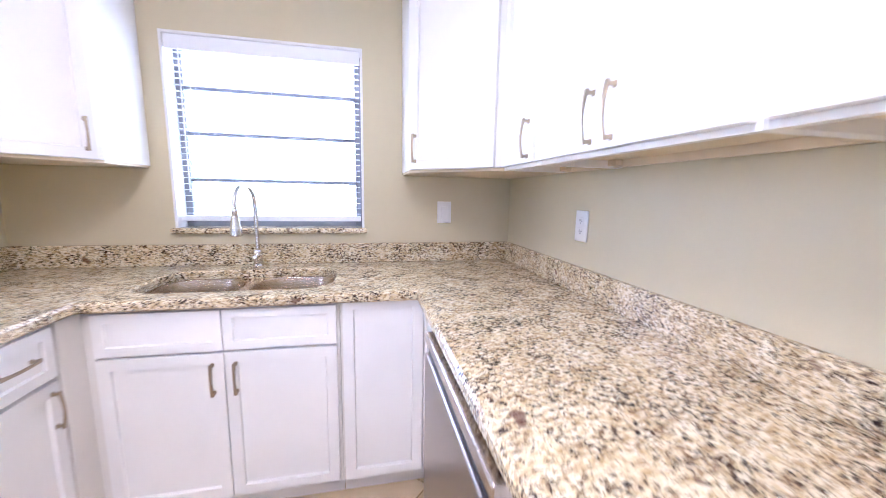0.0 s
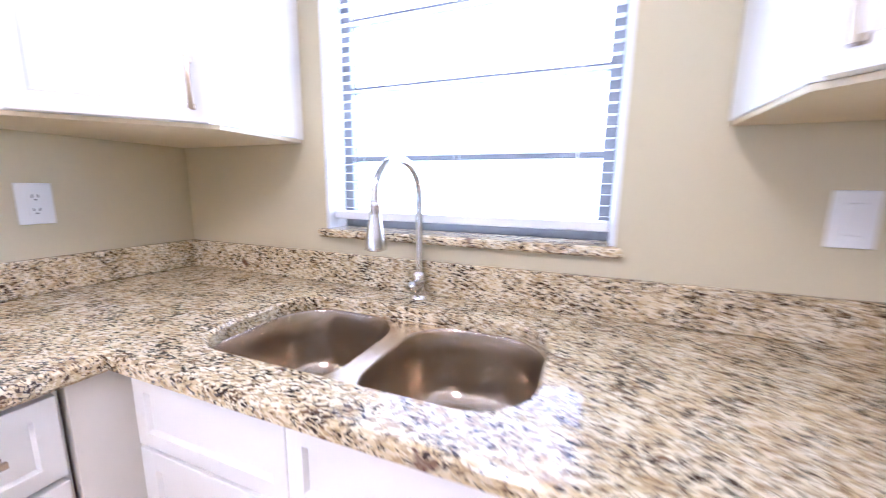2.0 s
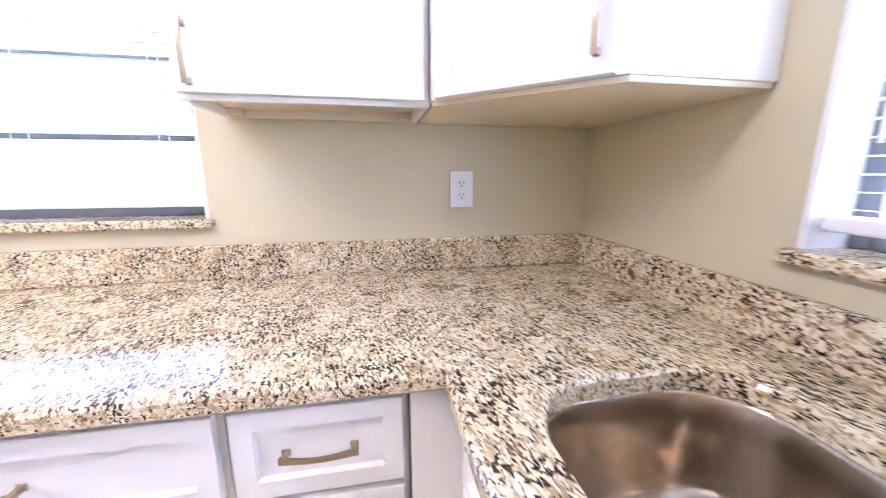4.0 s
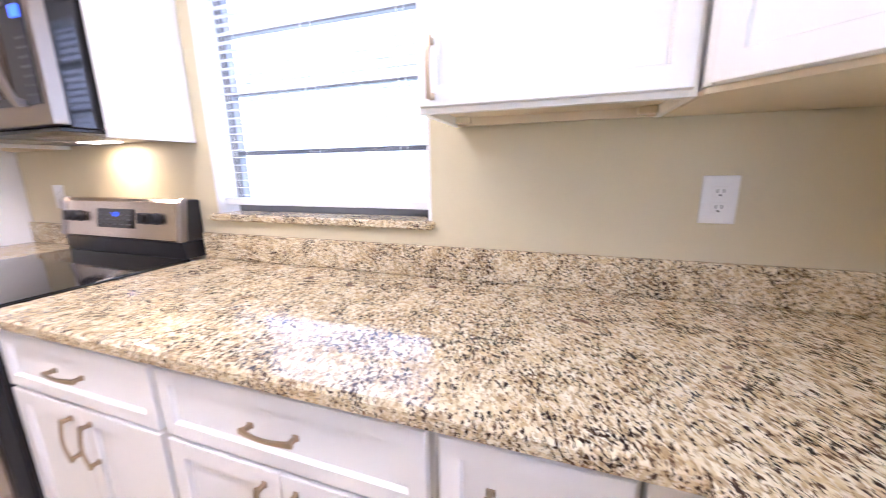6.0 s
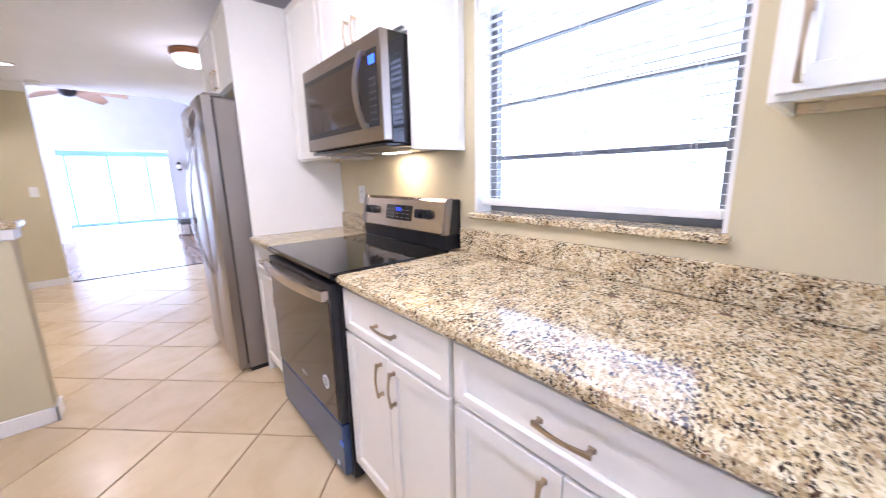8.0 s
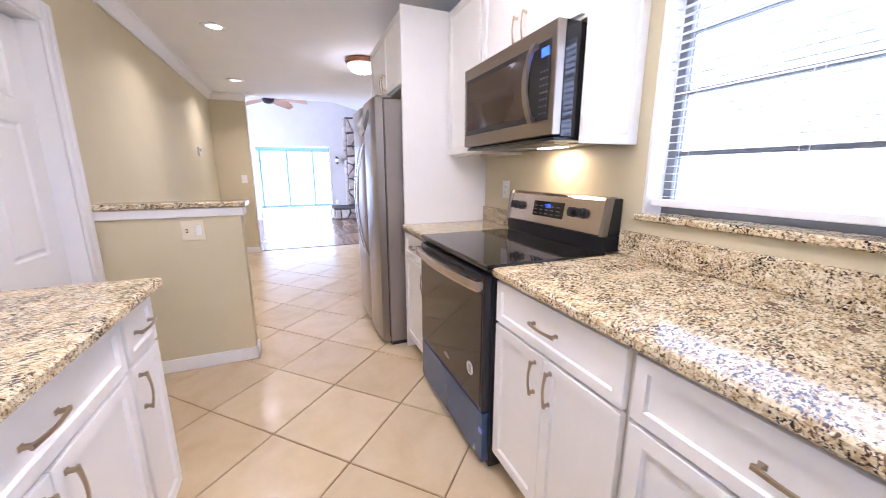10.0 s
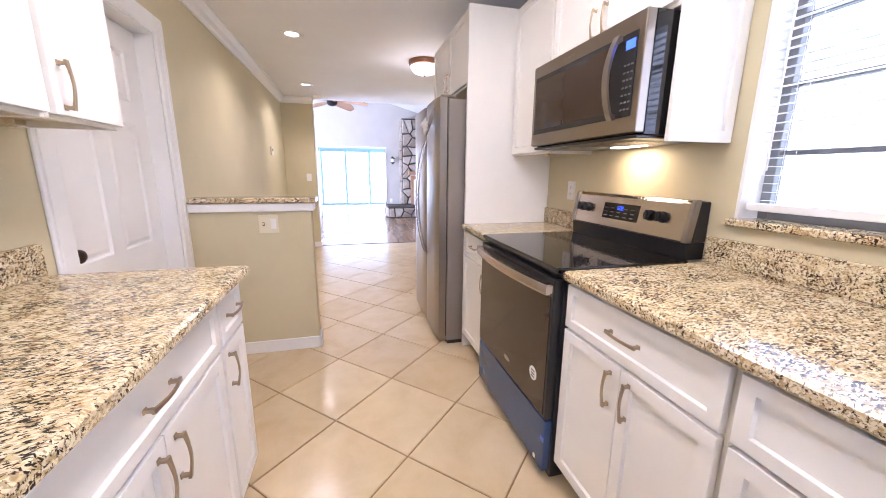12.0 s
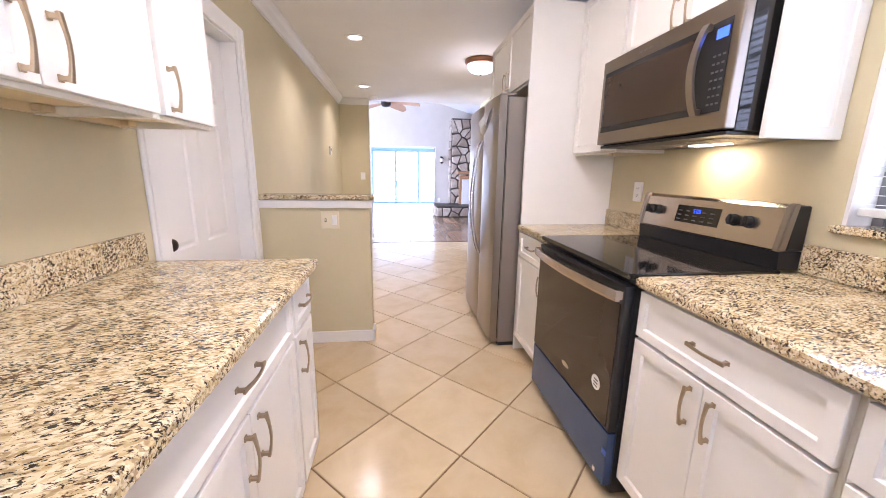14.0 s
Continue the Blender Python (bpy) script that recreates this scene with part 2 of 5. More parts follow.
def sweep(bm, pts, section, up=(0, 0, 1), scale=None):
    """Sweeps a closed 2D section along a line of points."""
    rings = []
    pts = [Vector(p) for p in pts]
    for i, p in enumerate(pts):
        d = (pts[min(i + 1, len(pts) - 1)] - pts[max(i - 1, 0)]).normalized()
        u = Vector(up)
        if abs(d.dot(u)) > 0.97:
            u = Vector((1, 0, 0)) if abs(d.x) < 0.9 else Vector((0, 1, 0))
        side = d.cross(u).normalized()
        top = side.cross(d)
        k = scale[i] if scale else 1
        rings.append([bm.verts.new(p + side * (a * k) + top * (b * k)) for a, b in section])
    n = len(section)
    for r0, r1 in zip(rings, rings[1:]):
        for j in range(n):
            bm.faces.new((r0[j], r0[(j + 1) % n], r1[(j + 1) % n], r1[j]))
    bm.faces.new(rings[0])
    bm.faces.new(rings[-1][::-1])
    bmesh.ops.recalc_face_normals(bm, faces=bm.faces[:])
    return bm


def circle(r, n=12):
    return [(r * math.cos(2 * math.pi * i / n), r * math.sin(2 * math.pi * i / n)) for i in range(n)]


def lathe(bm, prof, cx=0, cy=0, seg=28):
    """Turns a profile of (radius, z) round an upright axis."""
    rings = [[bm.verts.new((cx + r * math.cos(2 * math.pi * i / seg), cy + r * math.sin(2 * math.pi * i / seg), z)) for i in range(seg)] for r, z in prof]
    for a, b in zip(rings, rings[1:]):
        for i in range(seg):
            bm.faces.new((a[i], a[(i + 1) % seg], b[(i + 1) % seg], b[i]))
    bm.faces.new(rings[0])
    bm.faces.new(rings[-1])
    bmesh.ops.recalc_face_normals(bm, faces=bm.faces[:])
    return bm


def offset_poly(poly, d):
    """Moves each side of a counter-clockwise outline inward by d."""
    out, n = [], len(poly)
    for i in range(n):
        a, b, c = Vector(poly[i - 1]), Vector(poly[i]), Vector(poly[(i + 1) % n])
        u, w = (b - a).normalized(), (c - b).normalized()
        nu, nw = Vector((-u.y, u.x)), Vector((-w.y, w.x))
        k = (nu + nw) / max(0.2, 1 + nu.dot(nw))
        out.append(tuple(b + k * d))
    return out


def slab(outer, z0, z1, holes=(), ease=0.007):
    """A stone slab with eased top and bottom edges and through holes. Outlines counter-clockwise."""
    from mathutils.geometry import tessellate_polygon
    bm = bmesh.new()
    inner = offset_poly(outer, ease)
    hin = [offset_poly(h, -ease * 0.7) for h in holes]

    def ring(p, z):
        return [bm.verts.new((x, y, z)) for x, y in p]
    loops = [(ring(inner, z0), ring(outer, z0 + ease), ring(outer, z1 - ease), ring(inner, z1))]
    loops += [(ring(h, z0), ring(h, z0 + ease), ring(h, z1 - ease), ring(hi, z1)) for h, hi in zip(holes, hin)]
    for lp in loops:
        for a, b in zip(lp, lp[1:]):
            for i in range(len(a)):
                j = (i + 1) % len(a)
                bm.faces.new((a[i], a[j], b[j], b[i]))
    for k in (0, 3):
        flat = [v for lp in loops for v in lp[k]]
        for tri in tessellate_polygon([[v.co for v in lp[k]] for lp in loops]):
            try:
                bm.faces.new([flat[i] for i in tri])
            except ValueError:
                pass
    bmesh.ops.recalc_face_normals(bm, faces=bm.faces[:])
    return bm


def rounded(x0, x1, y0, y1, r, n=8):
    pts = []
    for cx, cy, a0 in ((x1 - r, y1 - r, 0), (x0 + r, y1 - r, 90), (x0 + r, y0 + r, 180), (x1 - r, y0 + r, 270)):
        for i in range(n + 1):
            a = radians(a0 + 90 * i / n)
            pts.append((cx + r * math.cos(a), cy + r * math.sin(a)))
    return pts


def part(name, bm, mat, parent=None, label="", smooth=False, m=None):
    """Links a bmesh as one mesh object under a thing or part."""
    if isinstance(bm, bpy.types.Mesh):
        me = bm
    else:
        me = bpy.data.meshes.new(name)
        bm.to_mesh(me)
        bm.free()
        me.materials.append(M[mat] if isinstance(mat, str) else mat)
        if smooth:
            for p in me.polygons:
                p.use_smooth = True
            me.set_sharp_from_angle(angle=radians(35))
    ob = new(name, me)
    ob.parent = parent
    if m is not None:
        ob.matrix_basis = m
    if label:
        ob["label"] = label
    return ob


def thing(name, m, label, category, group=""):
    ob = new(name)
    ob.empty_display_size = 0.05
    ob.matrix_basis = m
    return tagged(ob, label, category, group)


def structure(name, bm, mat, label="", category=""):
    return tagged(part(name, bm, mat), label, category, kind="structure")


FACE_W, FACE_E, FACE_N = 90, -90, 0   # turns for fronts that look east, west, south


# ---- walls, floor, ceiling ----
WT = 0.14


def wall_with_hole(along, fixed, thick, a0, a1, z0, z1, holes):
    """A wall along x or y, with openings (a, b, za, zb)."""
    bm = bmesh.new()

    def put(a, b, c, d):
        if b - a < 1e-4 or d - c < 1e-4:
            return
        lo, hi = min(fixed, fixed + thick), max(fixed, fixed + thick)
        if along == "x":
            box(bm, a, b, lo, hi, c, d)
        else:
            box(bm, lo, hi, a, b, c, d)
    cur = a0
    for a, b, c, d in sorted(holes):
        put(cur, a, z0, z1)
        put(a, b, z0, c)
        put(a, b, d, z1)
        cur = b
    put(cur, a1, z0, z1)
    return bm


NW = (0.668, 1.558, 1.068, 1.987)      # north window opening: x0 x1 z0 z1
WW = (-0.425, 0.495, 1.068, 1.975)   # west window opening: y0 y1 z0 z1
DOOR = (-1.868, -0.985, 0.0, 1.985)   # door in the east wall
STUB = -5.78

structure("wall_north", wall_with_hole("x", YN, WT, -WT, XE + WT, 0, CEIL, [NW]), "wall", "beige painted kitchen wall round the sink window", "wall")
structure("wall_west", wall_with_hole("y", 0, -WT, STUB - 0.12, YN, 0, CEIL, [WW]), "wall", "beige painted kitchen wall behind the range", "wall")
structure("wall_east", wall_with_hole("y", XE, WT, STUB - 0.12, YN, 0, CEIL, [DOOR]), "wall", "beige painted wall with a white panelled door", "wall")
structure("wall_stub", bx(1.90, XE, STUB - 0.12, STUB, 0, CEIL), "wall", "short beige wall at the way to the living room", "wall")
structure("ceiling", bx(-WT, XE + WT, -5.92, YN + WT, CEIL, CEIL + 0.12), "ceiling", "white painted kitchen ceiling", "ceiling")

# living room shell
LX0, LX1 = -2.6, 5.2
RIDGE = 2.6


def vault(x):
    return 3.28 + 0.27 * (min(x, 2 * RIDGE - x) - 0.59)


def living_ceiling():
    bm = bmesh.new()
    for xa, xb in ((LX0, RIDGE), (RIDGE, LX1)):
        lo = [bm.verts.new(p) for p in ((xa, SOUTH - 0.1, vault(xa)), (xb, SOUTH - 0.1, vault(xb)), (xb, -5.8, vault(xb)), (xa, -5.8, vault(xa)))]
        hi = [bm.verts.new(v.co + Vector((0, 0, 0.12))) for v in lo]
        bm.faces.new(lo[::-1])
        bm.faces.new(hi)
        for i in range(4):
            bm.faces.new((lo[i], lo[(i + 1) % 4], hi[(i + 1) % 4], hi[i]))
    bmesh.ops.recalc_face_normals(bm, faces=bm.faces[:])
    return bm


SL = (0.34, 2.19, 0.0, 1.95)        # opening to the sun room
structure("ceiling_living", living_ceiling(), "ceiling", "white vaulted living room ceiling", "ceiling")
structure("wall_south", wall_with_hole("x", SOUTH, -WT, LX0, LX1, 0, 4.0, [SL]), "wall2", "grey-beige living room wall with a wide opening", "wall")
structure("wall_living_west", bx(LX0 - WT, LX0, SOUTH, STUB - 0.12, 0, 3.2), "wall2", "living room wall", "wall")
# The east opening is added and out of view; it only lets fill in.
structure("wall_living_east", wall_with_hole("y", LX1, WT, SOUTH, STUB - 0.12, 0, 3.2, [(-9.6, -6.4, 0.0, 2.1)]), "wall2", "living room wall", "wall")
structure("wall_living_north", bx(LX0, -WT, STUB - 0.26, STUB - 0.12, 0, 3.4), "wall2", "living room wall", "wall")
structure("wall_living_corner", bx(XE + WT, LX1, STUB - 0.26, STUB - 0.12, 0, 3.6), "wall2", "living room wall", "wall")
structure("header", bx(-WT, XE + WT, -5.92, -5.80, CEIL + 0.12, 4.0), "wall2", "wall above the kitchen ceiling edge", "wall")
structure("floor", bx(-WT, XE + WT, -5.85, YN + WT, -0.12, -0.006), "grout", "beige ceramic tile floor laid on the diagonal", "floor")
structure("floor_living", bx(LX0, LX1, SOUTH - WT, -5.85, -0.12, -0.006), "mortar", "brown wooden plank floor", "floor")
structure("threshold", bx(-WT, XE + WT, -5.87, -5.84, -0.006, 0.006, bev=0.003), "bronze", "dark metal strip between tile and wood", "threshold")

# sun room beyond the living room
structure("floor_sunroom", bx(-1.2, 4.2, -14.4, SOUTH - WT, -0.12, -0.004), "pale_floor", "pale sun room floor", "floor")
structure("ceiling_sunroom", bx(-1.2, 4.2, -14.4, SOUTH - WT, 2.35, 2.45), "pale", "pale blue-green sun room ceiling", "ceiling")
structure("wall_sunroom_west", bx(-1.3, -1.2, -14.4, SOUTH - WT, 0, 2.35), "pale", "sun room wall", "wall")
structure("wall_sunroom_east", bx(4.2, 4.3, -14.4, SOUTH - WT, 0, 2.35), "pale", "sun room wall", "wall")
structure("beam_sunroom", bx(-1.2, 4.2, -14.3, -14.15, 2.02, 2.35), "pale", "pale beam above the sun room glazing", "beam")


# half wall with a granite cap
structure("half_wall", bx(1.640, XE - 0.001, -2.10, -1.98, 0, 1.048), "wall", "beige half wall under a granite cap", "half wall")


def trim_run(name, boxes, label, mat="trim"):
    bm = bmesh.new()
    for b in boxes:
        box(bm, *b, bev=0.003)
    return structure(name, bm, mat, label, "trim")


trim_run("trim_half_wall", [(1.622, XE - 0.002, -1.98, -1.958, 0.995, 1.047), (1.622, 1.640, -2.12, -1.98, 0.995, 1.047)], "white band under the granite cap")
trim_run("baseboard", [(1.622, XE - 0.002, -1.98, -1.966, 0, 0.085), (1.625, 1.640, -2.10, -1.966, 0, 0.085)], "white baseboard")
trim_run("baseboard_east", [(XE - 0.014, XE, STUB, -2.12, 0, 0.085), (1.90, XE - 0.015, STUB, STUB + 0.014, 0, 0.085), (1.886, 1.90, STUB - 0.12, STUB + 0.014, 0, 0.085)], "white baseboard")
trim_run("baseboard_living", [(LX0, SL[0], SOUTH, SOUTH + 0.014, 0, 0.09), (SL[1], LX1, SOUTH, SOUTH + 0.014, 0, 0.09)], "white baseboard")
cap = tagged(part("granite_ledge", slab([(1.602, -2.13), (XE - 0.002, -2.13), (XE - 0.002, -1.945), (1.602, -1.945)], 1.0485, 1.084, ease=0.008), "granite"), "speckled granite ledge on the half wall", "ledge")


def crown(path_pts, name):
    """Crown moulding as a stepped profile along the wall and ceiling."""
    prof = [(0, 0), (0, -0.095), (0.012, -0.095), (0.016, -0.082), (0.030, -0.070), (0.046, -0.040), (0.066, -0.020), (0.080, -0.014), (0.085, 0)]
    bm = bmesh.new()
    rings = []
    for (x, y, dx, dy) in path_pts:
        rings.append([bm.verts.new((x + dx * a, y + dy * a, CEIL + b)) for a, b in prof])
    for r0, r1 in zip(rings, rings[1:]):
        for j in range(len(prof)):
            k = (j + 1) % len(prof)
            bm.faces.new((r0[j], r0[k], r1[k], r1[j]))
    bm.faces.new(rings[0])
    bm.faces.new(rings[-1][::-1])
    bmesh.ops.recalc_face_normals(bm, faces=bm.faces[:])
    return structure(name, bm, "trim", "white crown moulding under the ceiling", "trim")


crown([(XE, -0.86, -1, 0), (XE, STUB, -1, 1), (1.90, STUB, 0, 1)], "crown_moulding")


# ---- door in the east wall ----
def panel_door(w, h, th, panels):
    """A moulded slab door in its own x (width) and z, front at y 0 towards -y."""
    xs = sorted({0, w, *[v for p in panels for v in p[:2]]})
    zs = sorted({0, h, *[v for p in panels for v in p[2:]]})
    bm = bmesh.new()
    grid = {(i, k): bm.verts.new((x, 0, z)) for i, x in enumerate(xs) for k, z in enumerate(zs)}
    sunk = []
    for i in range(len(xs) - 1):
        for k in range(len(zs) - 1):
            f = bm.faces.new((grid[i, k], grid[i + 1, k], grid[i + 1, k + 1], grid[i, k + 1]))
            if any(abs(xs[i] - p[0]) < 1e-6 and abs(zs[k] - p[2]) < 1e-6 for p in panels):
                sunk.append(f)
    ext = bmesh.ops.extrude_face_region(bm, geom=bm.faces[:])
    back = [v for v in ext["geom"] if isinstance(v, bmesh.types.BMVert)]
    for v in back:
        v.co.y += th
    bmesh.ops.recalc_face_normals(bm, faces=bm.faces[:])
    fronts = [f for f in bm.faces if f.normal.y < -0.9 and any((f.calc_center_median() - Vector(((p[0] + p[1]) / 2, 0, (p[2] + p[3]) / 2))).length < 0.01 for p in panels)]
    for f in fronts:
        bmesh.ops.inset_region(bm, faces=[f], thickness=0.012, depth=-0.010)
        bmesh.ops.inset_region(bm, faces=[f], thickness=0.012, depth=0.0)
        bmesh.ops.inset_region(bm, faces=[f], thickness=0.022, depth=0.007)
    return bm


def make_entry_door():
    y0, y1, z0, z1 = DOOR
    w = y1 - y0
    d = thing("door_1", pose(XE, y1, 0, 0, 0, FACE_E), "closed white six-panel door with a dark bronze knob", "door")
    d["kind"] = "structure"
    pw = (w - 0.04 - 0.12 * 2 - 0.10) / 2
    cols = [(0.12, 0.12 + pw), (0.22 + pw, 0.22 + 2 * pw)]
    pans = [(a, b, c, e) for a, b in cols for c, e in ((0.16, 0.70), (0.86, 1.48), (1.59, 1.83))]
    slab_ob = part("door_leaf", panel_door(w - 0.04, z1 - 0.03, 0.035, pans), "trim", d, m=pose(0.02, 0.085, 0.006))
    bm = bmesh.new()
    for a, b in ((0, 0.018), (w - 0.018, w)):
        box(bm, a, b, 0.0, WT, 0, z1)
    box(bm, 0.018, w - 0.018, 0.0, WT, z1 - 0.018, z1)
    box(bm, 0.018, 0.030, 0.122, WT - 0.004, 0, z1 - 0.018)
    part("jamb", bm, "trim", d)
    for nm, a, b, c, e in (("casing", -0.085, 0.008, 0, z1 + 0.085), ("casing", w - 0.008, w + 0.085, 0, z1 + 0.085), ("casing", 0.0085, w - 0.0085, z1 - 0.008, z1 + 0.085)):
        bm = bx(a, b, -0.016, -0.0005, c, e, bev=0.004)
        if e - c > 1:
            box(bm, a + 0.012 if a < 0 else a + 0.05, a + 0.034 if a < 0 else b - 0.012, -0.021, -0.015, c, e - 0.012, bev=0.002)
        part(nm, bm, "trim", d)
    bm = bmesh.new()
    cyl(bm, (0.085, 0.085, 0.92), (0.085, 0.078, 0.92), 0.032)
    cyl(bm, (0.085, 0.078, 0.92), (0.085, 0.045, 0.92), 0.011)
    bmesh.ops.create_uvsphere(bm, u_segments=18, v_segments=12, radius=0.028, matrix=Matrix.Translation((0.085, 0.032, 0.92)) @ Matrix.Diagonal((1, 0.75, 1, 1)))
    part("knob", bm, "bronze", slab_ob, "dark bronze door knob", True, m=pose(-0.02, -0.085, -0.006))
    return d


make_entry_door()


# ---- windows with blinds ----
def make_window(name, m, w, z0, z1, label, slat_label):
    """Own x runs across the opening, -y looks into the room, y 0 is the wall's face."""
    h = z1 - z0
    win = thing(name, m, label, "window")
    win["kind"] = "structure"
    bm = bmesh.new()
    for b in ((0, 0.012, 0.002, WT, 0.028, h), (w - 0.012, w, 0.002, WT, 0.028, h), (0.012, w - 0.012, 0.002, WT, h - 0.012, h)):
        box(bm, *b)
    part("reveal", bm, "trim", win, "white painted window reveal")
    bm = slab([(-0.012, -0.030), (w + 0.012, -0.030), (w + 0.012, 0.0), (w - 0.0005, 0.0), (w - 0.0005, WT), (0.0005, WT), (0.0005, 0.0), (-0.012, 0.0)], 0.0005, 0.028, ease=0.006)
    part("window_sill", bm, "granite", win, "speckled granite window sill")
    bm = bmesh.new()
    for b in ((0.012, 0.045, 0.095, 0.135, 0.028, h - 0.012), (w - 0.045, w - 0.012, 0.095, 0.135, 0.028, h - 0.012), (0.045, w - 0.045, 0.095, 0.135, 0.028, 0.060), (0.045, w - 0.045, 0.095, 0.135, h - 0.045, h - 0.012)):
        box(bm, *b, bev=0.002)
    part("window_frame", bm, "alu", win, "grey aluminium window frame")
    bars = (0.055, 0.262, 0.487, 0.700, h - 0.04)
    for z in bars[1:-1]:
        part("glazing_bar", bx(0.045, w - 0.045, 0.098, 0.128, z - 0.0085, z + 0.0085, bev=0.0015), "alu", win, "dark glazing bar")
    for za, zb in zip(bars, bars[1:]):
        p = part("pane", bx(0.043, w - 0.043, 0.114, 0.118, za + 0.004, zb - 0.004), GLASS, win)
        p.visible_shadow = False
    blind = thing("window_blind", m, slat_label, "blind", "window blinds")
    bm = bx(0.016, w - 0.016, 0.018, 0.078, h - 0.058, h - 0.0125, bev=0.003)
    box(bm, 0.014, w - 0.014, 0.010, 0.0175, h - 0.075, h - 0.0125, bev=0.002)
    part("headrail", bm, "slat", blind)
    part("bottom_rail", bx(0.018, w - 0.018, 0.022, 0.074, 0.060, 0.086, bev=0.003), "slat", blind)
    n = int((h - 0.17) / 0.0275)
    sl = bmesh.new()
    sec = [(-0.011, -0.0014), (-0.005, 0.0006), (0.005, 0.0006), (0.011, -0.0014), (0.005, -0.0006), (-0.005, -0.0006)]
    tilt = radians(4)
    sec = [(a * math.cos(tilt) - b * math.sin(tilt), a * math.sin(tilt) + b * math.cos(tilt)) for a, b in sec]
    sweep(sl, [(0.020, 0, 0), (w - 0.020, 0, 0)], sec)
    me = None
    for i in range(n):
        z = 0.098 + i * (h - 0.175) / (n - 1)
        if me is None:
            ob = part("slat", sl, "slat", blind, m=pose(0, 0.048, z))
            me = ob.data
        else:
            part("slat", me, None, blind, m=pose(0, 0.048, z))
    bm = bmesh.new()
    cyl(bm, (0.075, 0.006, 0.20), (0.072, 0.006, h - 0.06), 0.0035, 0.003, 8)
    part("tilt_wand", bm, "slat", blind, "clear white tilt wand", True)
    for fx in (0.12, 0.5, 0.88):
        bm = bmesh.new()
        for yy in (0.0215, 0.0745):
            cyl(bm, (w * fx, yy, 0.084), (w * fx, yy, h - 0.058), 0.0009, seg=6)
        part("ladder_cord", bm, "slat", blind)
    return win


M["pane"] = bpy.data.materials.new("window_glass")
M["pane"].use_nodes = True
gb = M["pane"].node_tree.nodes["Principled BSDF"]
gb.inputs["Roughness"].default_value = 0.0
gb.inputs["Transmission Weight"].default_value = 1.0
gb.inputs["IOR"].default_value = 1.45
GLASS = M["pane"]

make_window("window_1", pose(NW[0], YN, NW[2]), NW[1] - NW[0], NW[2], NW[3], "window over the sink with a granite sill", "white open-slatted blind in the sink window")
make_window("window_2", pose(0, WW[0], WW[2], 0, 0, FACE_W), WW[1] - WW[0], WW[2], WW[3], "window beside the range with a granite sill", "white open-slatted blind in the window beside the range")


def backdrop(name, m, w, h, mat="outdoors"):
    bm = bmesh.new()
    n = 10
    rows = []
    for i in range(n + 1):
        a = (i / n - 0.5) * 1.2
        rows.append([bm.verts.new((w * math.sin(a), w * (1 - math.cos(a)) * -0.6, z)) for z in (0, h)])
    for r0, r1 in zip(rows, rows[1:]):
        bm.faces.new((r0[0], r1[0], r1[1], r0[1]))
    ob = part(name, bm, mat, m=m)
    return tagged(ob, "bright hazy garden and sky outside", "backdrop", kind="structure")


backdrop("backdrop_north", pose((NW[0] + NW[1]) / 2, YN + 1.15, 0.2), 3.2, 3.2, "north_yard")
backdrop("backdrop_west", pose(-1.15, (WW[0] + WW[1]) / 2, 0.2, 0, 0, 90), 3.2, 3.2)
# glowing fill sheet outside the added east opening, never in view
backdrop("backdrop_east_fill", pose(LX1 + 1.3, -8.0, -0.3, 0, 0, -90), 4.2, 3.4, "east_fill")
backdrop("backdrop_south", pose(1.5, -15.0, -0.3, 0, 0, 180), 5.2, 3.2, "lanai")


# ---- cabinets ----
def shaker(w, h, th=0.02, rail=0.057):
    """A framed front with a recessed flat panel; lower left corner at the origin, front at y 0."""
    bm = bx(0, w, 0, th, 0, h)
    f = min(bm.faces, key=lambda q: q.calc_center_median().y)
    rail = min(rail, w * 0.3, h * 0.32)
    bmesh.ops.inset_region(bm, faces=[f], thickness=rail, depth=0)
    rim = list(f.edges)
    bmesh.ops.inset_region(bm, faces=[f], thickness=0.005, depth=-0.010)
    outer = [e for e in bm.edges if all(abs(v.co.y) < 1e-5 and (v.co.x in (0, w) or abs(v.co.x - w) < 1e-5 or abs(v.co.z) < 1e-5 or abs(v.co.z - h) < 1e-5) for v in e.verts)
             and not any(v in {x for r in rim for x in r.verts} for v in e.verts)]
    bmesh.ops.bevel(bm, geom=outer, offset=0.002, segments=2, affect="EDGES", profile=0.5)
    return bm


def pull_mesh(length=0.106):
    """An arched flat bar pull on two square feet, upright."""
    bm = bmesh.new()
    n = 12
    pts = []
    for i in range(n + 1):
        u = i / n
        pts.append((0, -0.019 - 0.008 * math.sin(math.pi * u), (u - 0.5) * (length + 0.014)))
    flare = [1 + 0.45 * abs(2 * i / n - 1) ** 2.5 for i in range(n + 1)]
    sweep(bm, pts, [(-0.0040, -0.0022), (-0.0030, -0.0028), (0.0030, -0.0028), (0.0040, -0.0022), (0.0040, 0.0020), (-0.0040, 0.0020)], up=(0, 1, 0), scale=flare)
    for s in (-1, 1):
        z = s * length / 2
        box(bm, -0.0045, 0.0045, -0.021, -0.0005, z - 0.0045, z + 0.0045, bev=0.001)
        box(bm, -0.006, 0.006, -0.004, -0.0005, z - 0.007, z + 0.007, bev=0.001)
    me = bpy.data.meshes.new("handle")
    bm.to_mesh(me)
    bm.free()
    me.materials.append(M["nickel"])
    return me


PULL = pull_mesh()


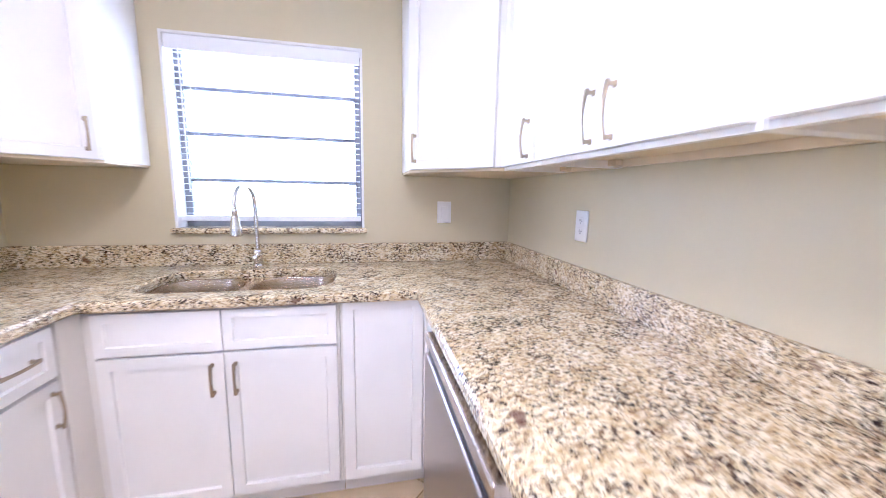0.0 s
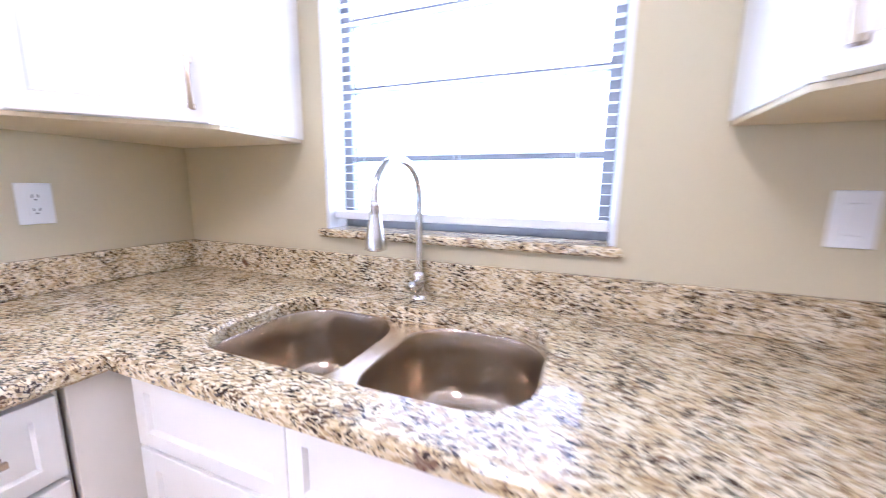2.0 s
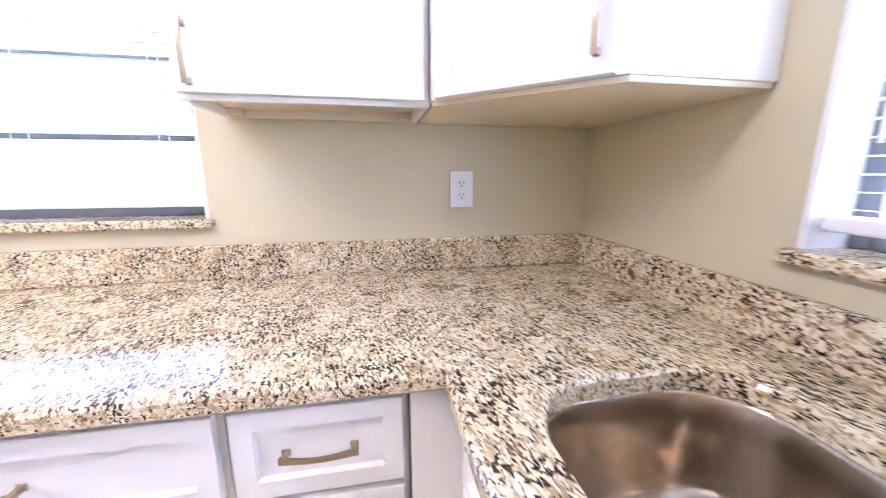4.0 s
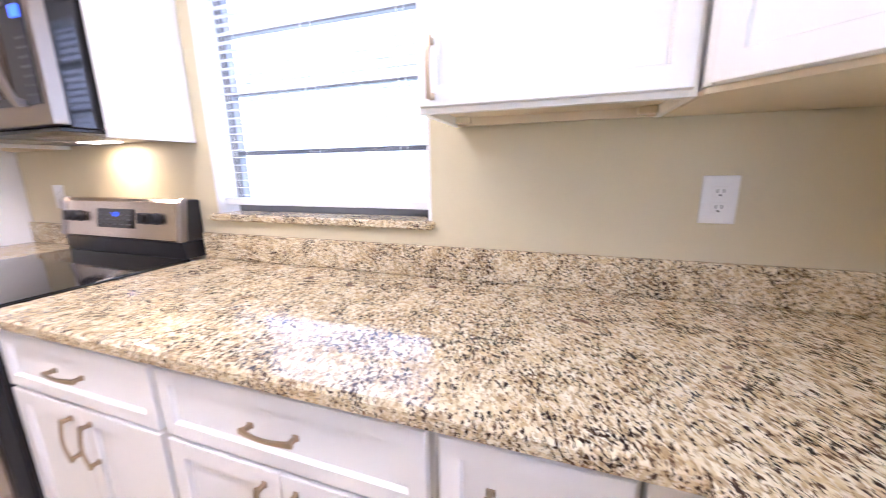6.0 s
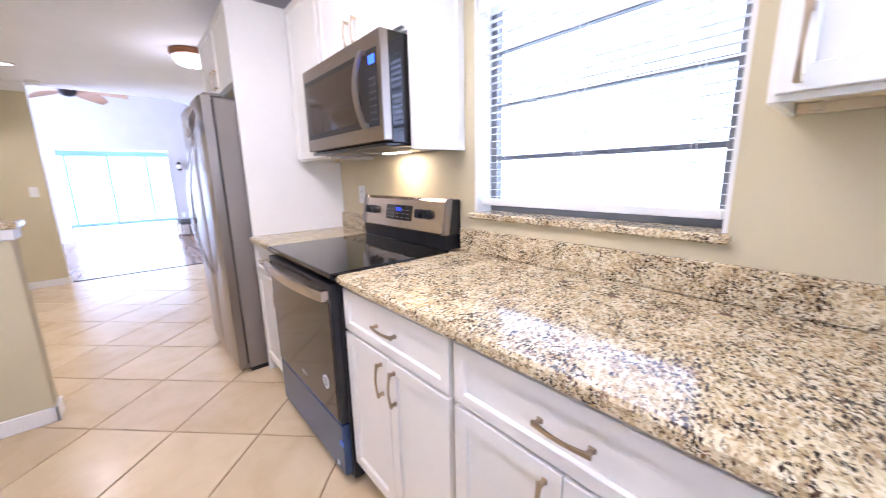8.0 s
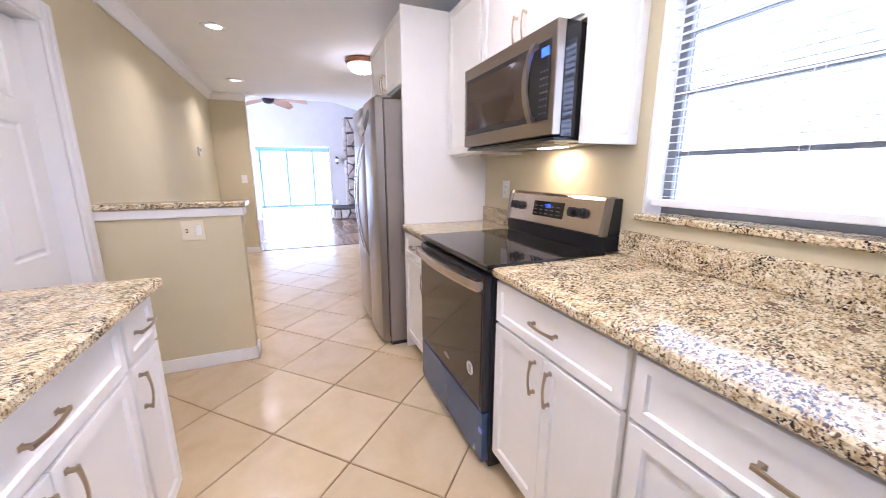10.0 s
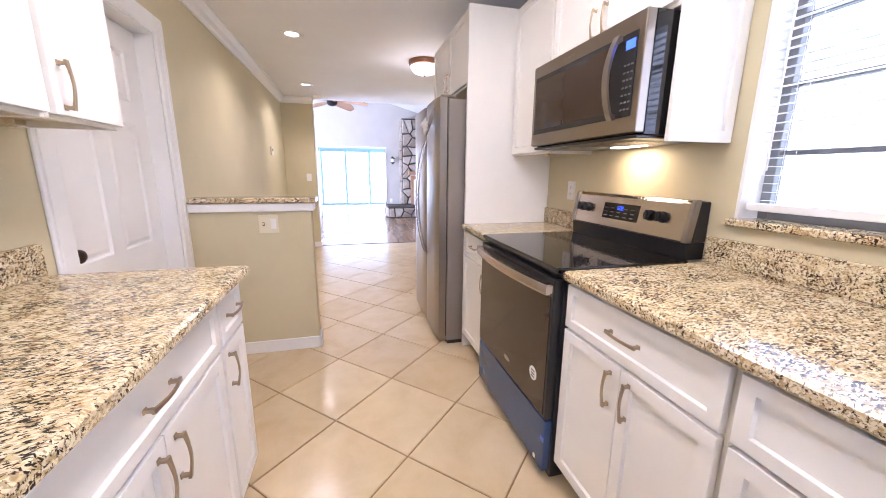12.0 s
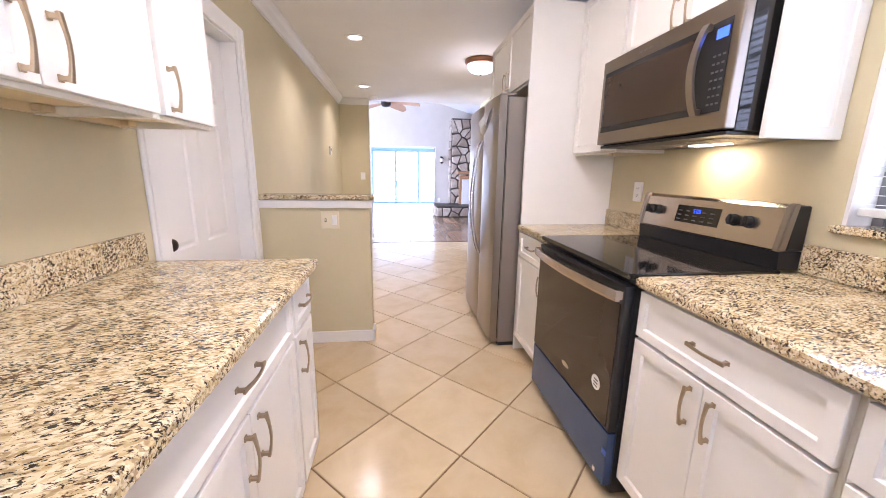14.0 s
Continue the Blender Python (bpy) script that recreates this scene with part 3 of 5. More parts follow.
def front(parent, name, x0, x1, z0, z1, handle=None, rail=0.057, y=0.0):
    """A door or drawer front; handle: (x, z, upright?) from the unit's corner."""
    d = part(name, shaker(x1 - x0, z1 - z0, rail=rail), "white", parent, m=pose(x0, y, z0))
    if handle:
        hx, hz, up = handle
        part("handle", PULL, None, d, "arched aged-nickel bar pull", m=pose(hx - x0, 0, hz - z0, 0, 0 if up else 90, 0))
    return d


def base_body(parent, w, depth=0.595):
    bm = bx(0, w, 0.0205, depth, 0.105, CT - 0.039, bev=0.0015)
    part("body", bm, "frame", parent)
    part("toe_kick", bx(0.001, w - 0.001, 0.085, depth, 0, 0.104), "white", parent)


DR0, DR1, D0, D1 = 0.704, 0.862, 0.118, 0.692   # drawer and door heights


def base_unit(m, w, doors, label, hinge="", drawer=True, group="base cabinets", gap=0.011, depth=0.595):
    c = thing("base_cabinet", m, label, "cabinet", group)
    base_body(c, w, depth)
    if drawer:
        front(c, "drawer", gap, w - gap, DR0, DR1, (w / 2, (DR0 + DR1) / 2 + 0.005, False), rail=0.045)
    if doors == 2:
        front(c, "door", gap, w / 2 - 0.0015, D0, D1, (w / 2 - 0.038, 0.606, True))
        front(c, "door", w / 2 + 0.0015, w - gap, D0, D1, (w / 2 + 0.038, 0.606, True))
    elif doors == 1:
        hx = gap + 0.032 if hinge == "far" else w - gap - 0.032
        front(c, "door", gap, w - gap, D0, D1, (hx, 0.606, True))
    return c


FX = 0.628          # front of the west base doors
FE = XE - 0.587      # front of the east base doors
FY = YN - 0.597     # front of the north base doors
base_unit(pose(FX, -0.505, 0, 0, 0, FACE_W), 0.604, 2, "white shaker base cabinet with drawer and two doors beside the range")
base_unit(pose(FX, 0.100, 0, 0, 0, FACE_W), 0.628, 2, "white shaker base cabinet with drawer and two doors under the window")
base_unit(pose(FX, 0.729, 0, 0, 0, FACE_W), 0.290, 1, "narrow white shaker base cabinet with drawer beside the sink corner", hinge="near")
base_unit(pose(FX, -1.738, 0, 0, 0, FACE_W), 0.454, 1, "narrow white shaker base cabinet between range and refrigerator", hinge="near")
base_unit(pose(FE, 0.175, 0, 0, 0, FACE_E), 0.762, 2, "white shaker base cabinet with drawer and two doors beside the dishwasher", depth=0.584)
base_unit(pose(FE, -0.588, 0, 0, 0, FACE_E), 0.238, 1, "narrow white shaker base cabinet at the counter's end", hinge="far", depth=0.584)

# corner fillers and the sink base
blind = thing("corner_cabinet", pose(0.012, FY, 0), "plain white blind corner cabinet beside the sink", "cabinet", "base cabinets")
part("body", bx(0.0, 0.638, 0.0205, 0.592, 0.105, CT - 0.039), "frame", blind)
part("filler", bx(0.596, 0.616, -0.082, 0.020, 0.105, CT - 0.039, bev=0.001), "frame", blind)
part("toe_kick", bx(0.001, 0.637, 0.085, 0.592, 0, 0.104), "white", blind)

sink_base = thing("sink_cabinet", pose(0.652, FY, 0), "white shaker sink cabinet with two false fronts and two doors", "cabinet", "base cabinets")
SW = 0.810
part("side_panel", bx(0, 0.018, 0.0205, 0.592, 0.105, CT - 0.039), "frame", sink_base)
part("side_panel", bx(SW - 0.018, SW, 0.0205, 0.592, 0.105, CT - 0.039), "frame", sink_base)
part("bottom_panel", bx(0.018, SW - 0.018, 0.0505, 0.592, 0.105, 0.123), "frame", sink_base)
part("face_frame", bx(0.018, SW - 0.018, 0.0205, 0.050, 0.105, CT - 0.039), "frame", sink_base)
part("toe_kick", bx(0.001, SW - 0.001, 0.085, 0.592, 0, 0.104), "white", sink_base)
front(sink_base, "false_front", 0.011, SW / 2 - 0.0015, DR0 + 0.006, DR1, rail=0.045)
front(sink_base, "false_front", SW / 2 + 0.0015, SW - 0.011, DR0 + 0.006, DR1, rail=0.045)
front(sink_base, "door", 0.011, SW / 2 - 0.0015, D0, D1 + 0.008, (SW / 2 - 0.038, 0.605, True))
front(sink_base, "door", SW / 2 + 0.0015, SW - 0.011, D0, D1 + 0.008, (SW / 2 + 0.038, 0.605, True))

susan = thing("corner_cabinet", pose(1.464, FY, 0), "white shaker corner cabinet with a folding door", "cabinet", "base cabinets")
part("body", bx(0.0, XE - 1.464 - 0.005, 0.0205, 0.592, 0.105, CT - 0.039), "frame", susan)
part("body_side", bx(FE - 1.464 + 0.0205, XE - 1.464 - 0.005, -0.312, 0.0200, 0.105, CT - 0.039), "frame", susan)
part("toe_kick", bx(0.001, FE - 1.464 + 0.1, 0.085, 0.592, 0, 0.104), "white", susan)
front(susan, "door", 0.010, FE - 1.464 - 0.003, D0, DR1 + 0.018)
leaf = part("door", shaker(0.318, DR1 + 0.018 - D0), "white", susan, m=pose(FE - 1.464, 0.018, D0, 0, 0, FACE_E))
part("handle", PULL, None, leaf, "arched aged-nickel bar pull", m=pose(0.282, 0, 0.60))


# ---- uppers ----
def upper_body(parent, w, depth, h, z0=0.0):
    """Box with a raised bottom, hanging rails and little corner blocks under it."""
    t = 0.016
    for a, b in ((0, t), (w - t, w)):
        part("side_panel", bx(a, b, 0.0205, depth, z0, h, bev=0.001), "white", parent)
    part("bottom_rail", bx(t, w - t, 0.0205, 0.0395, z0, z0 + 0.04, bev=0.001), "frame", parent)
    # box in the darker frame tone, to hold the shade between doors
    part("box", bx(t, w - t, 0.0205, depth, z0 + 0.0405, h), "frame", parent)
    part("bottom_panel", bx(t + 0.001, w - t - 0.001, 0.0405, depth - 0.030, z0 + 0.022, z0 + 0.0275), "inside", parent, "unpainted tan underside")
    part("hanging_rail", bx(t, w - t, depth - 0.029, depth - 0.013, z0 + 0.0005, z0 + 0.0275), "inside", parent)
    for a in (t + 0.002, w - t - 0.042):
        part("corner_block", bx(a, a + 0.04, depth - 0.055, depth - 0.030, z0 + 0.004, z0 + 0.0215, bev=0.002), "inside", parent)


def upper_unit(m, w, doors, label, h=UT - UB, depth=0.300, hinge="", hz=0.084, group="wall cabinets", split=0.0):
    c = thing("wall_cabinet", m, label, "cabinet", group)
    upper_body(c, w, depth, h)
    g = 0.011
    if doors == 2:
        mid = split or w / 2
        front(c, "door", g, mid - 0.0015, 0.012, h - 0.012, (mid - 0.036, hz, True))
        front(c, "door", mid + 0.0015, w - g, 0.012, h - 0.012, (mid + 0.036, hz, True))
    else:
        hx = g + 0.03 if hinge == "far" else w - g - 0.03
        front(c, "door", g, w - g, 0.012, h - 0.012, (hx, hz, True))
    return c


UW = 0.305
UE = XE - 0.305
upper_unit(pose(UW, 0.577, UB, 0, 0, FACE_W), 0.531, 1, "white shaker wall cabinet beside the window", hinge="far")
upper_unit(pose(UE, 1.080, UB, 0, 0, FACE_E), 0.287, 1, "white shaker wall cabinet next to the corner", hinge="near")
upper_unit(pose(UE, 0.792, UB, 0, 0, FACE_E), 0.648, 2, "white two-door shaker wall cabinet over the dishwasher")
upper_unit(pose(UE, 0.143, UB, 0, 0, FACE_E), 0.683, 2, "white two-door shaker wall cabinet over the long counter")
upper_unit(pose(UE, -0.541, UB, 0, 0, FACE_E), 0.296, 1, "narrow white shaker wall cabinet near the door", hinge="far")
upper_unit(pose(UW, -1.738, UB - 0.010, 0, 0, FACE_W), 0.462, 1, "white shaker wall cabinet beside the microwave", hinge="near", h=UT - UB + 0.010, hz=0.35)
upper_unit(pose(UW, -1.2745, 1.806, 0, 0, FACE_W), 0.772, 2, "short white two-door cabinet over the microwave", h=UT - 1.806, hz=0.085)
upper_unit(pose(0.615, -2.730, 1.815, 0, 0, FACE_W), 0.965, 2, "deep white two-door cabinet over the refrigerator", h=UT - 1.815, depth=0.605, hz=0.10)


def corner_upper(x_wall, sx, label):
    """Corner wall cabinet with a slanted door; sx is +1 at the west wall, -1 at the east wall."""
    c = thing("wall_cabinet", pose(x_wall, YN, UB), label, "cabinet", "wall cabinets")
    L, s, h = (0.590, 0.300, UT - UB) if sx > 0 else (0.618, 0.300, UT - UB)
    out = [(0.002, -0.002), (0.002, -L), (s, -L), (L, -s), (L, -0.002)]
    pts = [(sx * x, y) for x, y in out]
    if sx < 0:
        pts = pts[::-1]
    part("body", slab(pts, 0.0115, h, ease=0.001), "white", c)
    part("bottom_panel", slab(offset_poly(pts, 0.004), 0.0, 0.0113, ease=0.001), "inside", c, "tan unpainted underside")
    dl = math.hypot(L - s, L - s)
    if sx > 0:
        m = pose(s, -L, 0.012, 0, 0, 45) @ pose(0.022, -0.0205, 0)
        hx = dl - 0.074
    else:
        m = pose(-L, -s, 0.012, 0, 0, -45) @ pose(0.022, -0.0205, 0)
        hx = 0.033
    d = part("door", shaker(dl - 0.044, h - 0.024), "white", c, m=m)
    part("handle", PULL, None, d, "arched aged-nickel bar pull", m=pose(hx, 0, 0.088))
    return c


corner_upper(0.0, 1, "white shaker corner wall cabinet with a slanted door")
corner_upper(XE, -1, "white shaker corner wall cabinet with a slanted door")

end_panel = thing("end_panel", pose(0.002, -0.499, UB - 0.006), "white framed end panel beside the microwave", "panel")
part("board", shaker(0.284, UT - UB + 0.006, 0.019), "white", end_panel, m=pose(0.284, 0.019, 0, 0, 0, 180))
tagged(part("tall_panel", bx(0.002, 0.622, -1.762, -1.742, 0.0, UT, bev=0.0015), "white"), "tall white panel between counter and refrigerator", "panel")

# ---- countertops ----
CE, CN = 0.620, 0.625              # counter depths on the east and north walls
hole = rounded(0.708, 1.428, 1.176, 1.550, 0.12, 12)
outline = [(0.002, -0.503), (CD, -0.503), (CD, YN - CN), (XE - CE, YN - CN), (XE - CE, -0.835), (XE - 0.002, -0.835), (XE - 0.002, YN - 0.002), (0.002, YN - 0.002)]
tagged(part("countertop", slab(outline, CT - 0.038, CT, [hole], ease=0.008), "granite"), "speckled cream and brown granite countertop", "countertop")
tagged(part("countertop", slab([(0.002, -1.740), (CD, -1.740), (CD, -1.282), (0.002, -1.282)], CT - 0.038, CT, ease=0.008), "granite"), "short speckled granite countertop beside the refrigerator", "countertop")


def splash(x0, x1, y0, y1):
    tagged(part("backsplash", bx(x0, x1, y0, y1, CT + 0.0005, CT + 0.104, bev=0.003), "granite"), "low speckled granite upstand along the wall", "backsplash", "granite upstands")


splash(0.0005, XE - 0.0005, YN - 0.022, YN - 0.0005)
splash(0.0005, 0.022, -0.503, YN - 0.0225)
splash(XE - 0.022, XE - 0.0005, -0.835, YN - 0.0225)
splash(0.0005, 0.022, -1.740, -1.282)

# ---- sink and faucet ----
sink = thing("sink", pose(1.068, 1.363, CT - 0.0385), "double-bowl stainless undermount sink", "sink")


def bowl(x0, x1, y0, y1, depth, r):
    """An open bowl: rounded rim, slightly leaning walls, rounded foot and a dished bottom."""
    bm = bmesh.new()
    rings = []
    foot = 0.048
    steps = [(0.0, 0.0), (0.002, -0.002), (0.005, -0.008), (0.010, -depth * 0.45), (0.014, -depth + foot)]
    steps += [(0.014 + foot * (1 - math.cos(radians(a))), -depth + foot * (1 - math.sin(radians(a)))) for a in range(10, 90, 10)] + [(0.080, -depth)]
    for ins, z in steps:
        rr = max(0.04, r - ins * 0.55)
        rings.append([bm.verts.new((x, y, z)) for x, y in rounded(x0 + ins, x1 - ins, y0 + ins, y1 - ins, rr, 14)])
    n = len(rings[0])
    for a, b in zip(rings, rings[1:]):
        for i in range(n):
            bm.faces.new((a[i], a[(i + 1) % n], b[(i + 1) % n], b[i]))
    cx, cy = (x0 + x1) / 2, (y0 + y1) / 2 + 0.022
    drain = [bm.verts.new((cx + 0.045 * math.cos(2 * math.pi * (i + 7.5) / n), cy + 0.045 * math.sin(2 * math.pi * (i + 7.5) / n), -depth - 0.003)) for i in range(n)]
    for i in range(n):
        bm.faces.new((rings[-1][i], rings[-1][(i + 1) % n], drain[(i + 1) % n], drain[i]))
    bmesh.ops.solidify(bm, geom=bm.faces[:], thickness=-0.0015)
    return bm, (cx, cy)


HX, HY = 0.364, 0.191
bowls = ((-HX, -0.022, -HY, HY, 0.190), (0.022, HX, -HY, HY, 0.190))
for x0, x1, y0, y1, dep in bowls:
    bm, (cx, cy) = bowl(x0, x1, y0, y1, dep, 0.120)
    b = part("bowl", bm, "bowl", sink, smooth=True)
    bm = bmesh.new()
    lathe(bm, [(0.044, -dep - 0.002), (0.043, -dep + 0.001), (0.034, -dep - 0.001), (0.030, -dep - 0.010), (0.010, -dep - 0.012), (0.008, -dep - 0.004), (0.001, -dep - 0.003)], cx, cy, 24)
    part("drain", bm, "chrome", b, "round steel drain ring", True)
    bm = lathe(bmesh.new(), [(0.033, -dep - 0.0005), (0.030, -dep + 0.004), (0.024, -dep + 0.002), (0.020, -dep - 0.006), (0.009, -dep - 0.007), (0.007, -dep + 0.006), (0.001, -dep + 0.007)], cx, cy, 24)
    part("strainer", bm, "dark_steel", b, "dark steel basket strainer", True)
outer = [(-0.385, -0.21), (0.385, -0.21), (0.385, 0.21), (-0.385, 0.21)]
part("flange", slab(outer, -0.004, -0.0005, [rounded(x0 + 0.001, x1 - 0.001, y0 + 0.001, y1 - 0.001, 0.119, 14) for x0, x1, y0, y1, dep in bowls], ease=0.0005), "bowl", sink)

faucet = thing("faucet", pose(1.044, 1.638, CT + 0.0005), "brushed steel pull-down gooseneck faucet", "faucet")
bm = bmesh.new()
lathe(bm, [(0.026, 0), (0.027, 0.004), (0.025, 0.009), (0.0205, 0.014), (0.0205, 0.072), (0.0185, 0.078), (0.0135, 0.082)], seg=28)
part("base", bm, "chrome", faucet, smooth=True)
R, RISE = 0.092, 0.300
pts = [(0, 0, 0.080), (0, 0, 0.20), (0, 0, RISE)]
dirx, diry = -0.18, -0.984
for i in range(1, 21):
    a = math.pi * i / 20 * 0.97
    k = R - R * math.cos(a)
    pts.append((dirx * k, diry * k, RISE + R * math.sin(a)))
tip = pts[-1]
pts.append((tip[0], tip[1], tip[2] - 0.03))
bm = sweep(bmesh.new(), pts, circle(0.0105, 16), up=(diry, -dirx, 0))
part("spout", bm, "chrome", faucet, smooth=True)
bm = bmesh.new()
lathe(bm, [(0.0115, tip[2] - 0.020), (0.0140, tip[2] - 0.024), (0.0140, tip[2] - 0.034), (0.0125, tip[2] - 0.037), (0.0150, tip[2] - 0.060), (0.0225, tip[2] - 0.105), (0.0265, tip[2] - 0.128), (0.0265, tip[2] - 0.136), (0.020, tip[2] - 0.139)], tip[0], tip[1], 28)
part("spray_head", bm, "chrome", faucet, "flared steel spray head", True)
bm = bmesh.new()
cyl(bm, (0.0, -0.016, 0.046), (-0.002, -0.040, 0.046), 0.0165, 0.0165, 20)
bmesh.ops.create_uvsphere(bm, u_segments=18, v_segments=10, radius=0.0166, matrix=Matrix.Translation((-0.002, -0.040, 0.046)))
sweep(bm, [(0.004, -0.042, 0.050), (0.022, -0.052, 0.062), (0.044, -0.058, 0.072)], circle(0.0048, 10), up=(0, 0, 1))
part("lever", bm, "chrome", faucet, smooth=True)

# ---- range ----
RY0, RY1 = -1.278, -0.514
RW = RY1 - RY0
rng = thing("range", pose(0.675, RY0, 0, 0, 0, FACE_W), "stainless and black electric range with blue film on its drawer", "range")
bm = bx(0, RW, 0.045, 0.66, 0.02, 0.895, bev=0.003)
part("body", bm, "black", rng)
part("cooktop", bx(-0.001, RW + 0.001, 0.012, 0.60, 0.8955, 0.917, bev=0.005, seg=2), "black_glass", rng, "black glass cooktop")
ovd = part("oven_door", bx(0.004, RW - 0.004, 0.008, 0.044, 0.292, 0.872, bev=0.005, seg=2), "black", rng)
part("oven_window", bx(0.020, RW - 0.020, 0.004, 0.0078, 0.305, 0.800, bev=0.001), "oven_glass", ovd, "dark brown oven glass")
bm = bmesh.new()
for i in range(14):
    xa = RW * 0.24 + i * RW * 0.52 / 14
    box(bm, xa, xa + RW * 0.028, 0.0045, 0.0078, 0.853, 0.861)
part("vent_slot", bm, "dark", ovd)
bm = bmesh.new()
hp = []
for i in range(17):
    u = i / 16
    hp.append((0.010 + u * (RW - 0.020), -0.014 - 0.030 * math.sin(math.pi * u) ** 0.8, 0.835))
sweep(bm, hp, [(-0.009, -0.020), (0.009, -0.020), (0.011, -0.012), (0.011, 0.012), (0.009, 0.020), (-0.009, 0.020)], up=(0, 0, 1))
for xx in (0.010, RW - 0.050):
    box(bm, xx, xx + 0.040, -0.026, 0.0075, 0.816, 0.854, bev=0.004)
part("oven_handle", bm, "steel_h", ovd, "curved steel oven handle")
bm = bmesh.new()
cyl(bm, (RW * 0.855, 0.0038, 0.440), (RW * 0.855, 0.0030, 0.440), 0.030, seg=28)
stk = part("sticker", bm, "paper", ovd, "round white paper sticker")
bm = bmesh.new()
for i in range(3):
    box(bm, RW * 0.855 - 0.014, RW * 0.855 + 0.014, 0.0022, 0.0029, 0.423 + i * 0.013, 0.429 + i * 0.013)
part("print", bm, "grey", stk)
bm = bmesh.new()
bmesh.ops.create_uvsphere(bm, u_segments=20, v_segments=8, radius=1, matrix=Matrix.Translation((RW * 0.52, 0.0036, 0.372)) @ Matrix.Diagonal((0.034, 0.0008, 0.012, 1)))
part("badge", bm, "steel", ovd, "small oval metal badge")
drw = part("storage_drawer", bx(0.004, RW - 0.004, 0.010, 0.044, 0.052, 0.284, bev=0.004, seg=2), "film", rng, "drawer front under dark blue protective film")
part("tape", bx(RW - 0.030, RW - 0.002, 0.0072, 0.0095, 0.190, 0.212), "tape", drw, "bright blue tape")
part("tag", bx(RW - 0.075, RW - 0.060, 0.0072, 0.0095, 0.070, 0.088), "paper", drw, "small white tag")
part("plinth", bx(0.02, RW - 0.02, 0.07, 0.62, 0, 0.019), "black", rng)


bm = bmesh.new()
prof = [(0.585, 0.918), (0.578, 0.985), (0.672, 0.985), (0.672, 0.918)]
va = [bm.verts.new((0.004, y, z)) for y, z in prof]
vb = [bm.verts.new((RW - 0.004, y, z)) for y, z in prof]
bm.faces.new(va)
bm.faces.new(vb[::-1])
for i in range(4):
    bm.faces.new((va[i], va[(i + 1) % 4], vb[(i + 1) % 4], vb[i]))
bmesh.ops.recalc_face_normals(bm, faces=bm.faces[:])
part("guard_foot", bm, "black", rng, "black foot of the control panel")
bm = bmesh.new()
prof = [(0.574, 0.992), (0.600, 1.140), (0.612, 1.152), (0.668, 1.152), (0.672, 1.146), (0.672, 0.986), (0.580, 0.986)]
va = [bm.verts.new((0.024, y, z)) for y, z in prof]
vb = [bm.verts.new((RW - 0.024, y, z)) for y, z in prof]
bm.faces.new(va)
bm.faces.new(vb[::-1])
for i in range(len(prof)):
    k = (i + 1) % len(prof)
    bm.faces.new((va[i], va[k], vb[k], vb[i]))
bmesh.ops.recalc_face_normals(bm, faces=bm.faces[:])
panel = part("control_panel", bm, "steel_h", rng, "leaning brushed steel control panel")
for xa in (-0.002, RW - 0.024):
    bm = bmesh.new()
    prof2 = [(0.566, 0.988), (0.592, 1.146), (0.606, 1.158), (0.625, 1.158), (0.600, 0.988)]
    va = [bm.verts.new((xa, y, z)) for y, z in prof2]
    vb = [bm.verts.new((xa + 0.026, y, z)) for y, z in prof2]
    bm.faces.new(va)
    bm.faces.new(vb[::-1])
    for i in range(5):
        k = (i + 1) % 5
        bm.faces.new((va[i], va[k], vb[k], vb[i]))
    bmesh.ops.recalc_face_normals(bm, faces=bm.faces[:])
    bmesh.ops.bevel(bm, geom=bm.edges[:], offset=0.004, segments=2, affect="EDGES")
    part("end_cap", bm, "steel", panel, "rounded steel end cap", True)
    part("end_cap", bx(xa + 0.001, xa + 0.025, 0.602, 0.672, 0.988, 1.150, bev=0.006, seg=2), "black", panel, "black end cap")
LEAN_A = math.degrees(math.atan2(0.026, 0.148))
tilted = pose(0, 0.5745, 0.992, -LEAN_A, 0, 0)


def on_panel(x, z, out=0.0):
    return tilted @ pose(x, -out, z)


for x in (0.075, 0.130, 0.560, 0.625):
    bm = bmesh.new()
    cyl(bm, (0, 0, 0), (0, -0.006, 0), 0.025, 0.024, 24)
    cyl(bm, (0, -0.006, 0), (0, -0.026, 0), 0.020, 0.0175, 24)
    box(bm, -0.0055, 0.0055, -0.033, -0.006, -0.021, 0.021, bev=0.002)
    part("knob", bm, "black", panel, "black control knob", True, m=on_panel(x, 0.084, 0.0005))
disp = part("display", bx(0.250, 0.490, -0.003, -0.0002, 0.040, 0.120, bev=0.001), "black_glass", panel, "black clock display", m=tilted)
clk = bmesh.new()


def seven(bm, x, z, w, h, segs, y):
    t = w * 0.2
    shapes = {"a": (x, x + w, z + h - t, z + h), "g": (x, x + w, z + h / 2 - t / 2, z + h / 2 + t / 2), "d": (x, x + w, z, z + t),
              "f": (x, x + t, z + h / 2, z + h), "b": (x + w - t, x + w, z + h / 2, z + h), "e": (x, x + t, z, z + h / 2), "c": (x + w - t, x + w, z, z + h / 2)}
    for s in segs:
        a, b, c, d = shapes[s]
        box(bm, a, b, y - 0.0006, y, c, d)


for x, segs in ((0.350, "afgcd"), (0.366, "abcdef"), (0.380, "abcdefg")):
    seven(clk, x, 0.088, 0.010, 0.018, segs, -0.0034)
part("digits", clk, "clock", disp, "glowing blue clock digits")
bm = bmesh.new()
for i in range(5):
    for k in range(3):
        if not (i in (2,) and k == 2):
            box(bm, 0.262 + i * 0.045, 0.284 + i * 0.045, -0.0037, -0.0031, 0.052 + k * 0.020, 0.057 + k * 0.020)
